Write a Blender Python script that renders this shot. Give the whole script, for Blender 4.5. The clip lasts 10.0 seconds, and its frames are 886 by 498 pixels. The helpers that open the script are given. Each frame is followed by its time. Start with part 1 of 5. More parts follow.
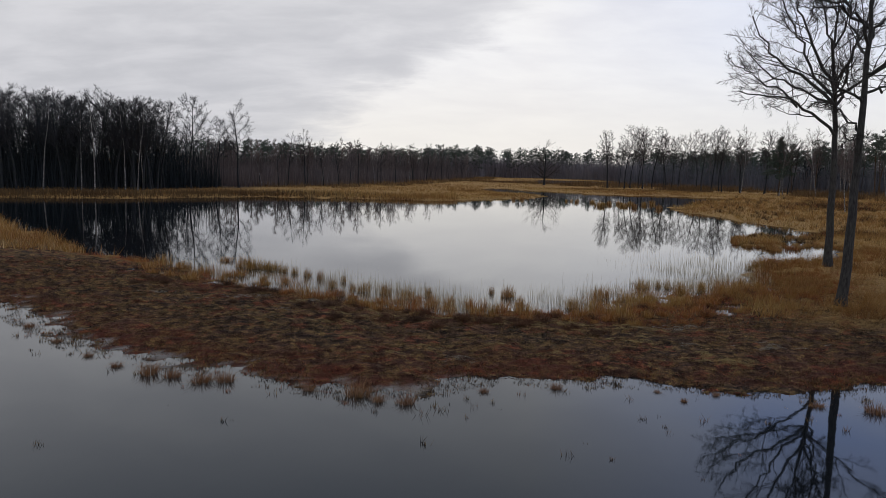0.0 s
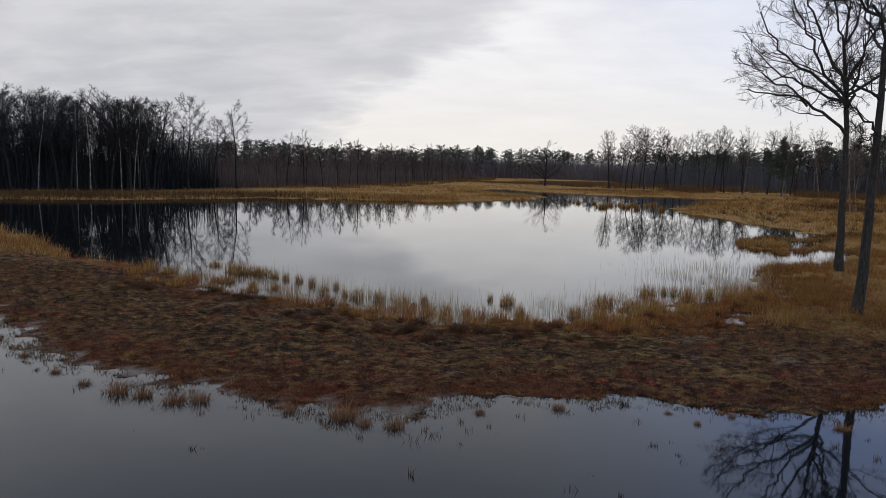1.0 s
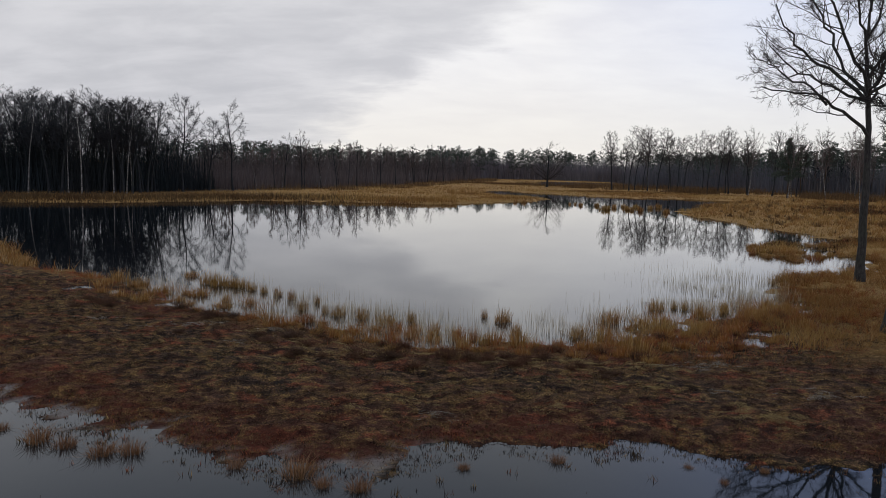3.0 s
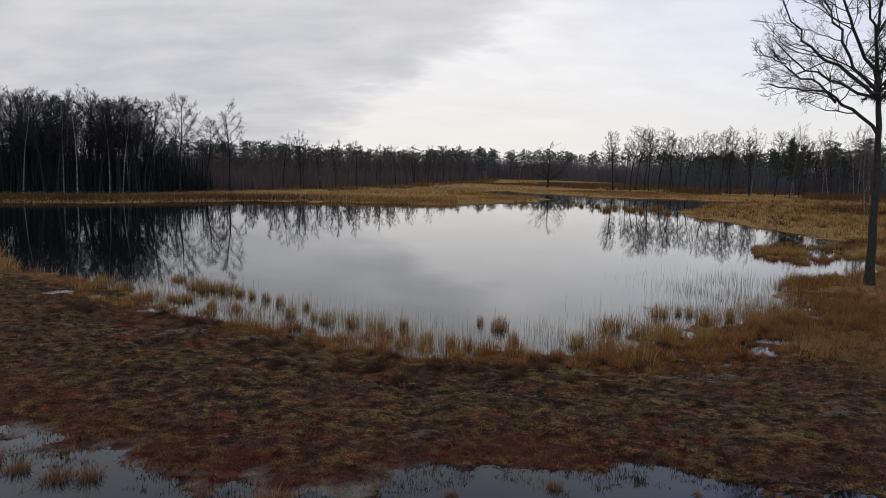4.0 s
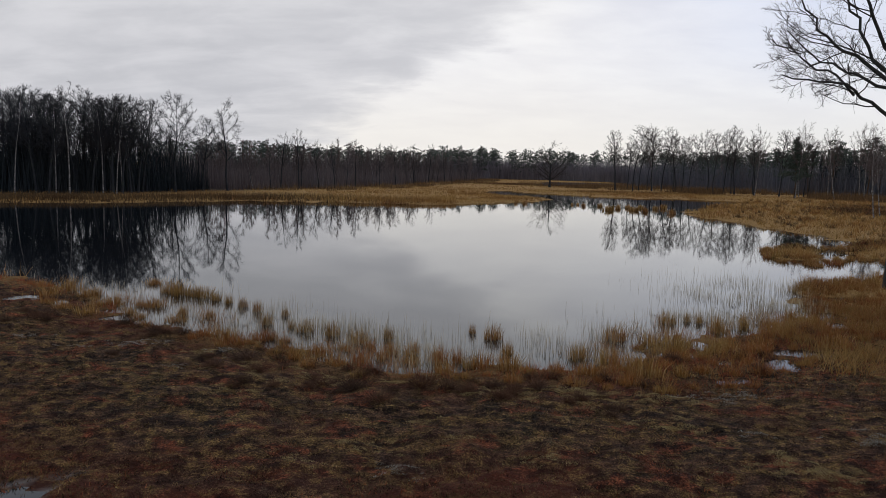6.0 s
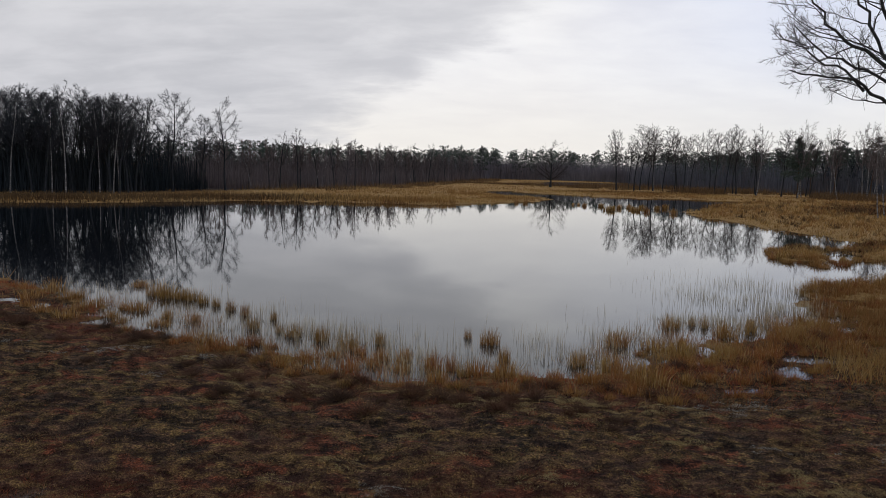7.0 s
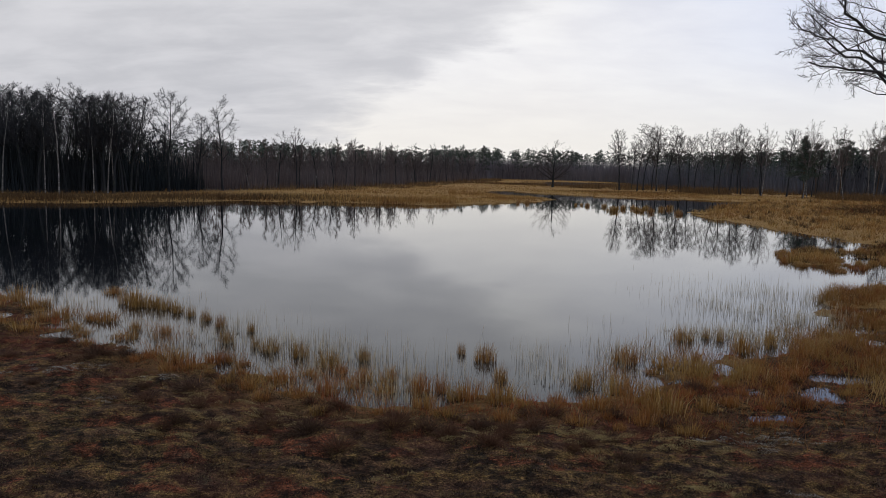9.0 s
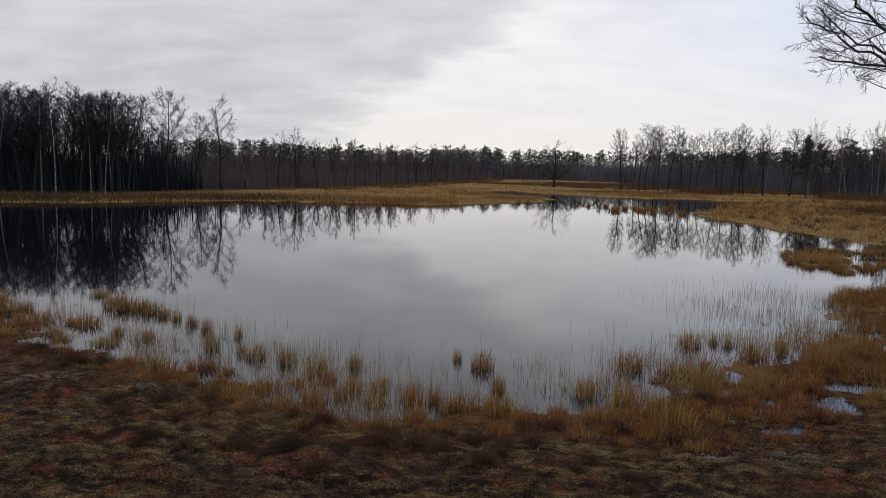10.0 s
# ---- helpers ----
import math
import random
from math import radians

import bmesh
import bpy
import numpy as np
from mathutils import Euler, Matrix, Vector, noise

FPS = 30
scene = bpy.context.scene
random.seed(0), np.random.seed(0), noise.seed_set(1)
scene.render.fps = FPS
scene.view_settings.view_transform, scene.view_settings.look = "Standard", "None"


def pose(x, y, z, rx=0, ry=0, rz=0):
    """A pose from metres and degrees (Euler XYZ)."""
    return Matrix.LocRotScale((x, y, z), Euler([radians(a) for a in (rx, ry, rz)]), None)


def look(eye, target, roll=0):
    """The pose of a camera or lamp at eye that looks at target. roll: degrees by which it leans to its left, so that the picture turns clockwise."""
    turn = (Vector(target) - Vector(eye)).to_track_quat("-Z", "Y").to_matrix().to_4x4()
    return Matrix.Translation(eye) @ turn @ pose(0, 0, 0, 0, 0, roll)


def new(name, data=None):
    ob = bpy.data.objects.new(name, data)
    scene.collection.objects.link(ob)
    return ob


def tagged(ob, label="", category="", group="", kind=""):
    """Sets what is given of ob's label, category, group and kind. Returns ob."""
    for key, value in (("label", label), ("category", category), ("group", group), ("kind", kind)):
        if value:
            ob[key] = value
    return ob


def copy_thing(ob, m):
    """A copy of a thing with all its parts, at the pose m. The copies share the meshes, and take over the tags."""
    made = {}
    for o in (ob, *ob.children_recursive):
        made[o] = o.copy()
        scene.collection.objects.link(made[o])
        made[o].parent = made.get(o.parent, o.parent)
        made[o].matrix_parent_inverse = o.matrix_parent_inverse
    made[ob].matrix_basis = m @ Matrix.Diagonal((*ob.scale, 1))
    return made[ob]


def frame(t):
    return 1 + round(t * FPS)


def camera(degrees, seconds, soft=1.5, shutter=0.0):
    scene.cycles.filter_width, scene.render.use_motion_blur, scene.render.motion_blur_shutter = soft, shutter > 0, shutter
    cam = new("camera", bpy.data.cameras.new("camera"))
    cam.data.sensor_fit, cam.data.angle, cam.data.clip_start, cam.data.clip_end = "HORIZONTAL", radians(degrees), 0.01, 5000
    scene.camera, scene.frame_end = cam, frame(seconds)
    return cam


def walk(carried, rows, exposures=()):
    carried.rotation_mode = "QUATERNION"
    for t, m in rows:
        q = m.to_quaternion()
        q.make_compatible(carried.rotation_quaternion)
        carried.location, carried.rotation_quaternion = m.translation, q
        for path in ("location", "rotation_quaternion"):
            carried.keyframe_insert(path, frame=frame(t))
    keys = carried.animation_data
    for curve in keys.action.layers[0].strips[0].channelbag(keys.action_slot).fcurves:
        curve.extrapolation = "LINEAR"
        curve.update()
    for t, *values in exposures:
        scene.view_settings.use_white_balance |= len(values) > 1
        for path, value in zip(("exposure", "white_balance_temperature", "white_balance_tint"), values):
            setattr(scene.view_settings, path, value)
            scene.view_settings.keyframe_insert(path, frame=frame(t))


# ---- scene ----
# ---------------------------------------------------------------- camera
cam = camera(64.2, 10.0, soft=0.8)
PATH = [
    (0, 0.000, 0.000, 5.000, -0.000, -6.629, 1.544),
    (0.5, 0.082, 0.621, 5.008, 0.042, -6.614, 1.531),
    (1, 0.172, 1.259, 5.040, 0.085, -6.598, 1.518),
    (1.5, 0.281, 1.888, 5.084, 0.130, -6.580, 1.506),
    (2, 0.381, 2.500, 5.136, 0.178, -6.563, 1.498),
    (2.5, 0.488, 3.086, 5.173, 0.227, -6.549, 1.492),
    (4, 0.832, 4.734, 5.163, 0.356, -6.523, 1.488),
    (4.5, 0.939, 5.227, 5.146, 0.400, -6.520, 1.487),
    (5, 1.043, 5.717, 5.116, 0.443, -6.517, 1.485),
    (5.5, 1.135, 6.193, 5.077, 0.485, -6.513, 1.483),
    (7, 1.410, 7.579, 4.970, 0.602, -6.506, 1.487),
    (7.5, 1.493, 8.065, 4.955, 0.646, -6.512, 1.491),
    (8, 1.559, 8.528, 4.956, 0.691, -6.517, 1.495),
    (8.5, 1.628, 8.982, 4.958, 0.737, -6.517, 1.494),
    (9, 1.685, 9.445, 4.943, 0.786, -6.514, 1.491),
    (9.5, 1.757, 9.893, 4.919, 0.834, -6.512, 1.487),
    (10, 1.826, 10.342, 4.883, 0.884, -6.511, 1.484),
]


def eye_pose(x, y, z, yaw, pitch, roll):
    a, p = radians(yaw), radians(pitch)
    way = Vector((-math.sin(a) * math.cos(p), math.cos(a) * math.cos(p), math.sin(p)))
    return look((x, y, z), Vector((x, y, z)) + way * 10, roll)


walk(cam, [(t, eye_pose(*row)) for t, *row in PATH], exposures=[(0, 0.0), (10, 0.0)])

# ---------------------------------------------------------------- sky and sun
SUN_AZ, SUN_EL = radians(12), radians(52)  # behind the cloud, ahead and a little to the right


def node(tree, kind, **values):
    n = tree.nodes.new(kind)
    for key, value in values.items():
        if key in n.inputs:
            n.inputs[key].default_value = value
    return n


def math_node(tree, op, a, b=None, clamp=False):
    n = tree.nodes.new("ShaderNodeMath")
    n.operation, n.use_clamp = op, clamp
    for i, v in enumerate((a, b)):
        if v is None:
            continue
        if isinstance(v, (int, float)):
            n.inputs[i].default_value = v
        else:
            tree.links.new(v, n.inputs[i])
    return n.outputs[0]


def ramp(tree, fac, stops, smooth=False):
    n = tree.nodes.new("ShaderNodeValToRGB")
    if smooth:
        n.color_ramp.interpolation = "EASE"
    el = n.color_ramp.elements
    while len(el) < len(stops):
        el.new(0.5)
    for e, (p, c) in zip(el, stops):
        e.position, e.color = p, (*c, 1) if len(c) == 3 else c
    tree.links.new(fac, n.inputs[0])
    return n.outputs[0]


def mixed(tree, fac, a, b, blend="MIX"):
    n = tree.nodes.new("ShaderNodeMix")
    n.data_type, n.blend_type = "RGBA", blend
    for sock, v in ((n.inputs[0], fac), (n.inputs[6], a), (n.inputs[7], b)):
        if isinstance(v, (int, float)):
            sock.default_value = v
        elif isinstance(v, tuple):
            sock.default_value = (*v, 1)
        else:
            tree.links.new(v, sock)
    return n.outputs[2]


def noise_of(tree, vector, scale, detail=4.0, rough=0.55, distortion=0.0):
    n = node(tree, "ShaderNodeTexNoise", Scale=scale, Detail=detail, Roughness=rough, Distortion=distortion)
    if vector is not None:
        tree.links.new(vector, n.inputs["Vector"])
    return n.outputs["Fac"]


def scaled(tree, vector, scale, place=(0, 0, 0)):
    n = tree.nodes.new("ShaderNodeMapping")
    n.inputs["Scale"].default_value, n.inputs["Location"].default_value = scale, place
    tree.links.new(vector, n.inputs["Vector"])
    return n.outputs[0]


def make_world():
    world = bpy.data.worlds.new("overcast_sky")
    scene.world = world
    world.use_nodes = True
    tree = world.node_tree
    tree.nodes.clear()
    sky = tree.nodes.new("ShaderNodeTexSky")
    sky.sky_type, sky.sun_disc = "NISHITA", False
    sky.sun_elevation, sky.sun_rotation = SUN_EL, SUN_AZ
    coord = tree.nodes.new("ShaderNodeTexCoord").outputs["Generated"]
    split = tree.nodes.new("ShaderNodeSeparateXYZ")
    tree.links.new(coord, split.inputs[0])
    x, y, z = split.outputs
    # cloud sheet: the direction laid onto a low dome overhead
    height = math_node(tree, "ADD", math_node(tree, "MAXIMUM", z, 0.0), 0.30)
    u, v = math_node(tree, "DIVIDE", x, height), math_node(tree, "DIVIDE", y, height)
    flat = tree.nodes.new("ShaderNodeCombineXYZ")
    tree.links.new(u, flat.inputs[0]), tree.links.new(v, flat.inputs[1])
    lay = flat.outputs[0]
    billow = noise_of(tree, scaled(tree, lay, (1.1, 1.5, 1), (2.0, 0.4, 0)), 1.0, 5.0, 0.5, 0.15)
    fine = noise_of(tree, scaled(tree, lay, (1.1, 2.0, 1), (3, 1, 0)), 3.0, 6.0, 0.56, 0.25)
    # a grey deck to the left with a ragged rim, brighter thin cloud beyond it
    side = math_node(tree, "ADD", math_node(tree, "ADD", x, 0.216), math_node(tree, "MULTIPLY", z, -1.33))
    side = math_node(tree, "ADD", side, math_node(tree, "MULTIPLY", math_node(tree, "SUBTRACT", billow, 0.5), 0.26))
    side = math_node(tree, "ADD", side, math_node(tree, "MULTIPLY", math_node(tree, "SUBTRACT", fine, 0.5), 0.16))
    deck = ramp(tree, math_node(tree, "ADD", side, 0.5), [(0.30, (1, 1, 1)), (0.44, (0.8, 0.8, 0.8)), (0.48, (0.52, 0.52, 0.52)), (0.525, (0, 0, 0))])
    grey = mixed(tree, ramp(tree, fine, [(0.3, (0, 0, 0)), (0.72, (1, 1, 1))], True), (0.55, 0.555, 0.592), (0.665, 0.665, 0.70))
    bright = mixed(tree, ramp(tree, fine, [(0.35, (0, 0, 0)), (0.65, (1, 1, 1))]), (0.825, 0.82, 0.85), (0.915, 0.91, 0.922))
    # warmer and paler low down
    low = ramp(tree, z, [(0.0, (1, 1, 1)), (0.17, (0, 0, 0))], True)
    bright = mixed(tree, math_node(tree, "MULTIPLY", low, 0.8), bright, (0.89, 0.85, 0.79))
    deck = math_node(tree, "MULTIPLY", deck, ramp(tree, z, [(0.14, (1, 1, 1)), (0.36, (0.45, 0.45, 0.45))]))
    cloud = mixed(tree, deck, bright, grey)
    # the cover darkens and turns bluer towards the zenith
    high = ramp(tree, z, [(0.215, (0, 0, 0)), (0.47, (1, 1, 1))])
    over = mixed(tree, ramp(tree, math_node(tree, "ADD", x, 0.5), [(0.1, (0, 0, 0)), (0.75, (1, 1, 1))]), (0.30, 0.33, 0.405), (0.365, 0.395, 0.475))
    cloud = mixed(tree, high, cloud, over)
    # thin places to the right let the blue through
    thin = math_node(tree, "MULTIPLY", ramp(tree, x, [(0.12, (0, 0, 0)), (0.42, (1, 1, 1))]), ramp(tree, z, [(0.08, (0.15, 0.15, 0.15)), (0.21, (0.4, 0.4, 0.4)), (0.31, (1, 1, 1)), (0.46, (0.5, 0.5, 0.5))]))
    blue = mixed(tree, 1.0, sky.outputs[0], (0.060, 0.072, 0.107), "MULTIPLY")
    total = mixed(tree, math_node(tree, "MULTIPLY", thin, math_node(tree, "ADD", billow, 0.22)), cloud, blue)
    back = tree.nodes.new("ShaderNodeBackground")
    back.inputs["Strength"].default_value = 1.0
    tree.links.new(total, back.inputs["Color"])
    out = tree.nodes.new("ShaderNodeOutputWorld")
    tree.links.new(back.outputs[0], out.inputs[0])


make_world()
sun = new("sun", bpy.data.lights.new("sun", "SUN"))
sun.data.energy, sun.data.angle, sun.data.color = 1.1, radians(20), (1.0, 0.96, 0.9)
sun.matrix_world = look((0, 0, 0), (-math.sin(SUN_AZ) * math.cos(SUN_EL), -math.cos(SUN_AZ) * math.cos(SUN_EL), -math.sin(SUN_EL)))


# ---------------------------------------------------------------- materials
def material(name, rough=0.8, spec=0.3):
    m = bpy.data.materials.new(name)
    m.use_nodes = True
    tree = m.node_tree
    bsdf = tree.nodes["Principled BSDF"]
    bsdf.inputs["Roughness"].default_value = rough
    bsdf.inputs["Specular IOR Level"].default_value = spec
    return m, tree, bsdf


def place_of(tree):
    return tree.nodes.new("ShaderNodeNewGeometry").outputs["Position"]


def bump_on(tree, bsdf, height, strength, distance):
    b = node(tree, "ShaderNodeBump", Strength=strength, Distance=distance)
    tree.links.new(height, b.inputs["Height"])
    tree.links.new(b.outputs[0], bsdf.inputs["Normal"])


def blade_material(name, stops, patch, patch_scale=0.6, patch_mix=0.5, rough=0.75, through_light=0.25, wide_mix=0.5):
    """Dry stems: a colour for each blade, and patches of colour over the ground."""
    m, tree, bsdf = material(name, rough, 0.2)
    geo = tree.nodes.new("ShaderNodeNewGeometry")
    own = ramp(tree, geo.outputs["Random Per Island"], stops)
    field = noise_of(tree, scaled(tree, geo.outputs["Position"], (1, 1, 0.2)), patch_scale, 5.0, 0.65)
    spots = ramp(tree, field, patch)
    col = mixed(tree, patch_mix, own, spots)
    wide = noise_of(tree, scaled(tree, geo.outputs["Position"], (0.5, 1, 0.1), (5, 2, 0)), 0.09, 4.0, 0.6)
    col = mixed(tree, ramp(tree, wide, [(0.44, (0, 0, 0)), (0.56, (wide_mix,) * 3)]), col, mixed(tree, 1.0, col, (0.62, 0.50, 0.44), "MULTIPLY"))
    tree.links.new(col, bsdf.inputs["Base Color"])
    thin = tree.nodes.new("ShaderNodeBsdfTranslucent")
    tree.links.new(col, thin.inputs["Color"])
    mix = tree.nodes.new("ShaderNodeMixShader")
    mix.inputs[0].default_value = through_light
    tree.links.new(bsdf.outputs[0], mix.inputs[1]), tree.links.new(thin.outputs[0], mix.inputs[2])
    tree.links.new(mix.outputs[0], tree.nodes["Material Output"].inputs["Surface"])
    return m


def heath_shaded_tint(tree, position):
    """Broad drifts of brown, rust and dark green, with cushion light and shade painted in."""
    drift = noise_of(tree, scaled(tree, position, (0.6, 1, 0.2)), 1.5, 5.0, 0.65)
    tint = ramp(tree, drift, [(0.32, (0.050, 0.046, 0.036)), (0.40, (0.105, 0.062, 0.044)), (0.46, (0.155, 0.100, 0.060)), (0.51, (0.21, 0.152, 0.064)), (0.555, (0.150, 0.085, 0.050)), (0.60, (0.21, 0.072, 0.040)), (0.65, (0.19, 0.07, 0.04)), (0.72, (0.10, 0.070, 0.050))])
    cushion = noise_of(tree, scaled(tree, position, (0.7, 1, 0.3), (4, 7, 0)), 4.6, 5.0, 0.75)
    # shadowed gaps and bright cushion tops, as a factor on the colour
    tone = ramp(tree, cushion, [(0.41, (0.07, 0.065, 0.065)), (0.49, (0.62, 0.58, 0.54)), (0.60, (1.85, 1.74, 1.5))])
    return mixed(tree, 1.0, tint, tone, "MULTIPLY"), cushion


def make_heath_material():
    """Cushions of heath with a tone for each shoot."""
    m, tree, bsdf = material("bog_heath", 0.9, 0.15)
    geo = tree.nodes.new("ShaderNodeNewGeometry")
    growth, _ = heath_shaded_tint(tree, geo.outputs["Position"])
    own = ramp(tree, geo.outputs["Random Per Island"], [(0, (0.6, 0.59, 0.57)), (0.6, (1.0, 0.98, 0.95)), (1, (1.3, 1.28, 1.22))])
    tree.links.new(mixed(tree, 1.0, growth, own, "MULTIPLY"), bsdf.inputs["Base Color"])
    return m


def make_ground_material():
    m, tree, bsdf = material("bog_ground", 0.9, 0.15)
    pos = place_of(tree)
    big = noise_of(tree, pos, 0.35, 5, 0.6)
    mid = noise_of(tree, scaled(tree, pos, (1, 1, 1), (9, 4, 0)), 1.6, 6, 0.65)
    fine = noise_of(tree, pos, 14.0, 6, 0.7)
    patch = noise_of(tree, pos, 7.0, 8, 0.75)
    growth, cushion = heath_shaded_tint(tree, pos)
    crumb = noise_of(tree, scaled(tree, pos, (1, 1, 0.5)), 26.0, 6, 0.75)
    # crumb-sized hollows darkened and tops brightened in the colour as well
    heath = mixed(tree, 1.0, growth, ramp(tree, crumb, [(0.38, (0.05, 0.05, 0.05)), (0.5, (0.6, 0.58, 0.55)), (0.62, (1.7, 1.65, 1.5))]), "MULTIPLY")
    red = ramp(tree, big, [(0.50, (0, 0, 0)), (0.64, (1, 1, 1))])
    moss = tree.nodes.new("ShaderNodeAttribute")
    moss.attribute_name = "red_moss"
    red = math_node(tree, "MAXIMUM", math_node(tree, "MULTIPLY", red, 0.4), moss.outputs["Fac"])
    heath = mixed(tree, math_node(tree, "MULTIPLY", red, 0.7), heath, mixed(tree, patch, (0.05, 0.012, 0.008), (0.20, 0.05, 0.025)))
    straw = ramp(tree, fine, [(0.60, (0, 0, 0)), (0.72, (1, 1, 1))])
    heath = mixed(tree, math_node(tree, "MULTIPLY", straw, math_node(tree, "MULTIPLY", mid, 0.7)), heath, (0.26, 0.21, 0.13))
    gold = ramp(tree, patch, [(0.3, (0.13, 0.07, 0.025)), (0.5, (0.30, 0.175, 0.055)), (0.7, (0.46, 0.31, 0.12))])
    zone = tree.nodes.new("ShaderNodeAttribute")
    zone.attribute_name = "grassland"
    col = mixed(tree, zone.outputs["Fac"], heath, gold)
    # pale, smoother strip low on the pond's rim
    mud = tree.nodes.new("ShaderNodeAttribute")
    mud.attribute_name = "mud"
    col = mixed(tree, mud.outputs["Fac"], col, mixed(tree, fine, (0.16, 0.145, 0.135), (0.40, 0.38, 0.36)))
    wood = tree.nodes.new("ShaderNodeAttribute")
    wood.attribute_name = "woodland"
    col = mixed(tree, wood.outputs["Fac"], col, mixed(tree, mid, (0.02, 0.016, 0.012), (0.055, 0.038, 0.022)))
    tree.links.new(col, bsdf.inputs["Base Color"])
    wet = math_node(tree, "SUBTRACT", 0.9, math_node(tree, "MULTIPLY", mud.outputs["Fac"], 0.62))
    tree.links.new(wet, bsdf.inputs["Roughness"])
    bump_on(tree, bsdf, math_node(tree, "ADD", math_node(tree, "ADD", crumb, patch), cushion), 1.0, 0.10)
    return m


def make_water_material():
    m, tree, bsdf = material("peaty_water", 0.028, 0.5)
    bsdf.inputs["IOR"].default_value = 1.58
    bsdf.inputs["Specular Tint"].default_value = (0.91, 1.0, 1.0, 1)
    pos = place_of(tree)
    silt = noise_of(tree, pos, 0.25, 4)
    tree.links.new(mixed(tree, silt, (0.003, 0.005, 0.008), (0.006, 0.008, 0.010)), bsdf.inputs["Base Color"])
    rip = noise_of(tree, scaled(tree, pos, (1.0, 0.5, 1)), 2.5, 3, 0.5)
    bump_on(tree, bsdf, rip, 0.02, 0.05)
    return m


def make_bark(name, dark, light, scale=6.0):
    m, tree, bsdf = material(name, 0.9, 0.2)
    pos = place_of(tree)
    ridges = noise_of(tree, scaled(tree, pos, (3, 3, 0.6)), scale, 6, 0.7)
    blot = noise_of(tree, pos, 0.9, 4)
    col = ramp(tree, ridges, [(0.35, dark), (0.65, light)])
    col = mixed(tree, ramp(tree, blot, [(0.5, (0, 0, 0)), (0.7, (0.5, 0.5, 0.5))]), col, (0.05, 0.06, 0.04))
    tree.links.new(col, bsdf.inputs["Base Color"])
    bump_on(tree, bsdf, ridges, 0.8, 0.03)
    return m


def make_birch_bark():
    m, tree, bsdf = material("birch_bark", 0.7, 0.3)
    pos = place_of(tree)
    bands = noise_of(tree, scaled(tree, pos, (1.2, 1.2, 5)), 1.6, 5, 0.7)
    col = ramp(tree, bands, [(0.42, (0.05, 0.046, 0.042)), (0.54, (0.26, 0.25, 0.24)), (0.7, (0.46, 0.45, 0.44))])
    tree.links.new(col, bsdf.inputs["Base Color"])
    bump_on(tree, bsdf, bands, 0.4, 0.02)
    return m


M_GROUND = make_ground_material()
M_WATER = make_water_material()
M_BARK = make_bark("oak_bark", (0.026, 0.025, 0.025), (0.085, 0.08, 0.076))
# bark darkened towards blue: the wood's shadow tint is in the colour
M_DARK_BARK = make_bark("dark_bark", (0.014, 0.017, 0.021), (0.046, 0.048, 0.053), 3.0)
M_PINE_BARK = make_bark("pine_bark", (0.04, 0.028, 0.02), (0.13, 0.085, 0.055), 3.0)
M_BIRCH = make_birch_bark()
M_TWIG = blade_material("bare_twigs", [(0, (0.040, 0.038, 0.040)), (0.5, (0.070, 0.064, 0.064)), (1, (0.12, 0.104, 0.098))],
                        [(0.3, (0.045, 0.042, 0.044)), (0.7, (0.085, 0.074, 0.072))], 0.3, 0.4, 0.85, 0.0)
M_OAK_TWIG = blade_material("oak_twigs", [(0, (0.03, 0.028, 0.028)), (0.5, (0.05, 0.045, 0.044)), (1, (0.08, 0.07, 0.066))],
                            [(0.3, (0.035, 0.032, 0.032)), (0.7, (0.065, 0.056, 0.053))], 0.3, 0.4, 0.85, 0.0)
M_BIRCH_TWIG = blade_material("birch_twigs", [(0, (0.09, 0.075, 0.075)), (1, (0.19, 0.155, 0.15))],
                              [(0.3, (0.09, 0.075, 0.075)), (0.7, (0.17, 0.13, 0.125))], 0.3, 0.4, 0.8, 0.0)
M_NEEDLE = blade_material("pine_needles", [(0, (0.045, 0.062, 0.056)), (0.6, (0.085, 0.115, 0.092)), (1, (0.14, 0.17, 0.13))],
                          [(0.35, (0.042, 0.058, 0.050)), (0.65, (0.085, 0.108, 0.082))], 0.5, 0.4, 0.7, 0.1)
# blue-black shade inside the left wood, given as the brush's own colour
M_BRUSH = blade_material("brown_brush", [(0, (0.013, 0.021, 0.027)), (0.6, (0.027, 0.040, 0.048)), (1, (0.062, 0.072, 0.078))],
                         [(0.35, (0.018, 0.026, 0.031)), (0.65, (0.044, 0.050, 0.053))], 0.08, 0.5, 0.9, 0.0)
M_GOLD = blade_material("dry_moor_grass", [(0, (0.18, 0.10, 0.032)), (0.5, (0.39, 0.245, 0.085)), (1, (0.62, 0.47, 0.24))],
                        [(0.38, (0.17, 0.08, 0.028)), (0.47, (0.44, 0.25, 0.075)), (0.56, (0.37, 0.25, 0.08)), (0.64, (0.66, 0.47, 0.20))], 0.3, 0.6, 0.75, 0.35, 0.9)
M_BROWN_REED = blade_material("weathered_reed", [(0, (0.06, 0.036, 0.02)), (0.5, (0.12, 0.078, 0.038)), (1, (0.22, 0.155, 0.08))],
                              [(0.38, (0.055, 0.034, 0.018)), (0.62, (0.155, 0.10, 0.043))], 0.15, 0.5, 0.8, 0.3)
M_BRACKEN = blade_material("dead_bracken", [(0, (0.08, 0.05, 0.028)), (0.5, (0.17, 0.11, 0.055)), (1, (0.32, 0.22, 0.11))],
                           [(0.38, (0.07, 0.042, 0.025)), (0.62, (0.22, 0.14, 0.06))], 0.15, 0.5, 0.8, 0.3)
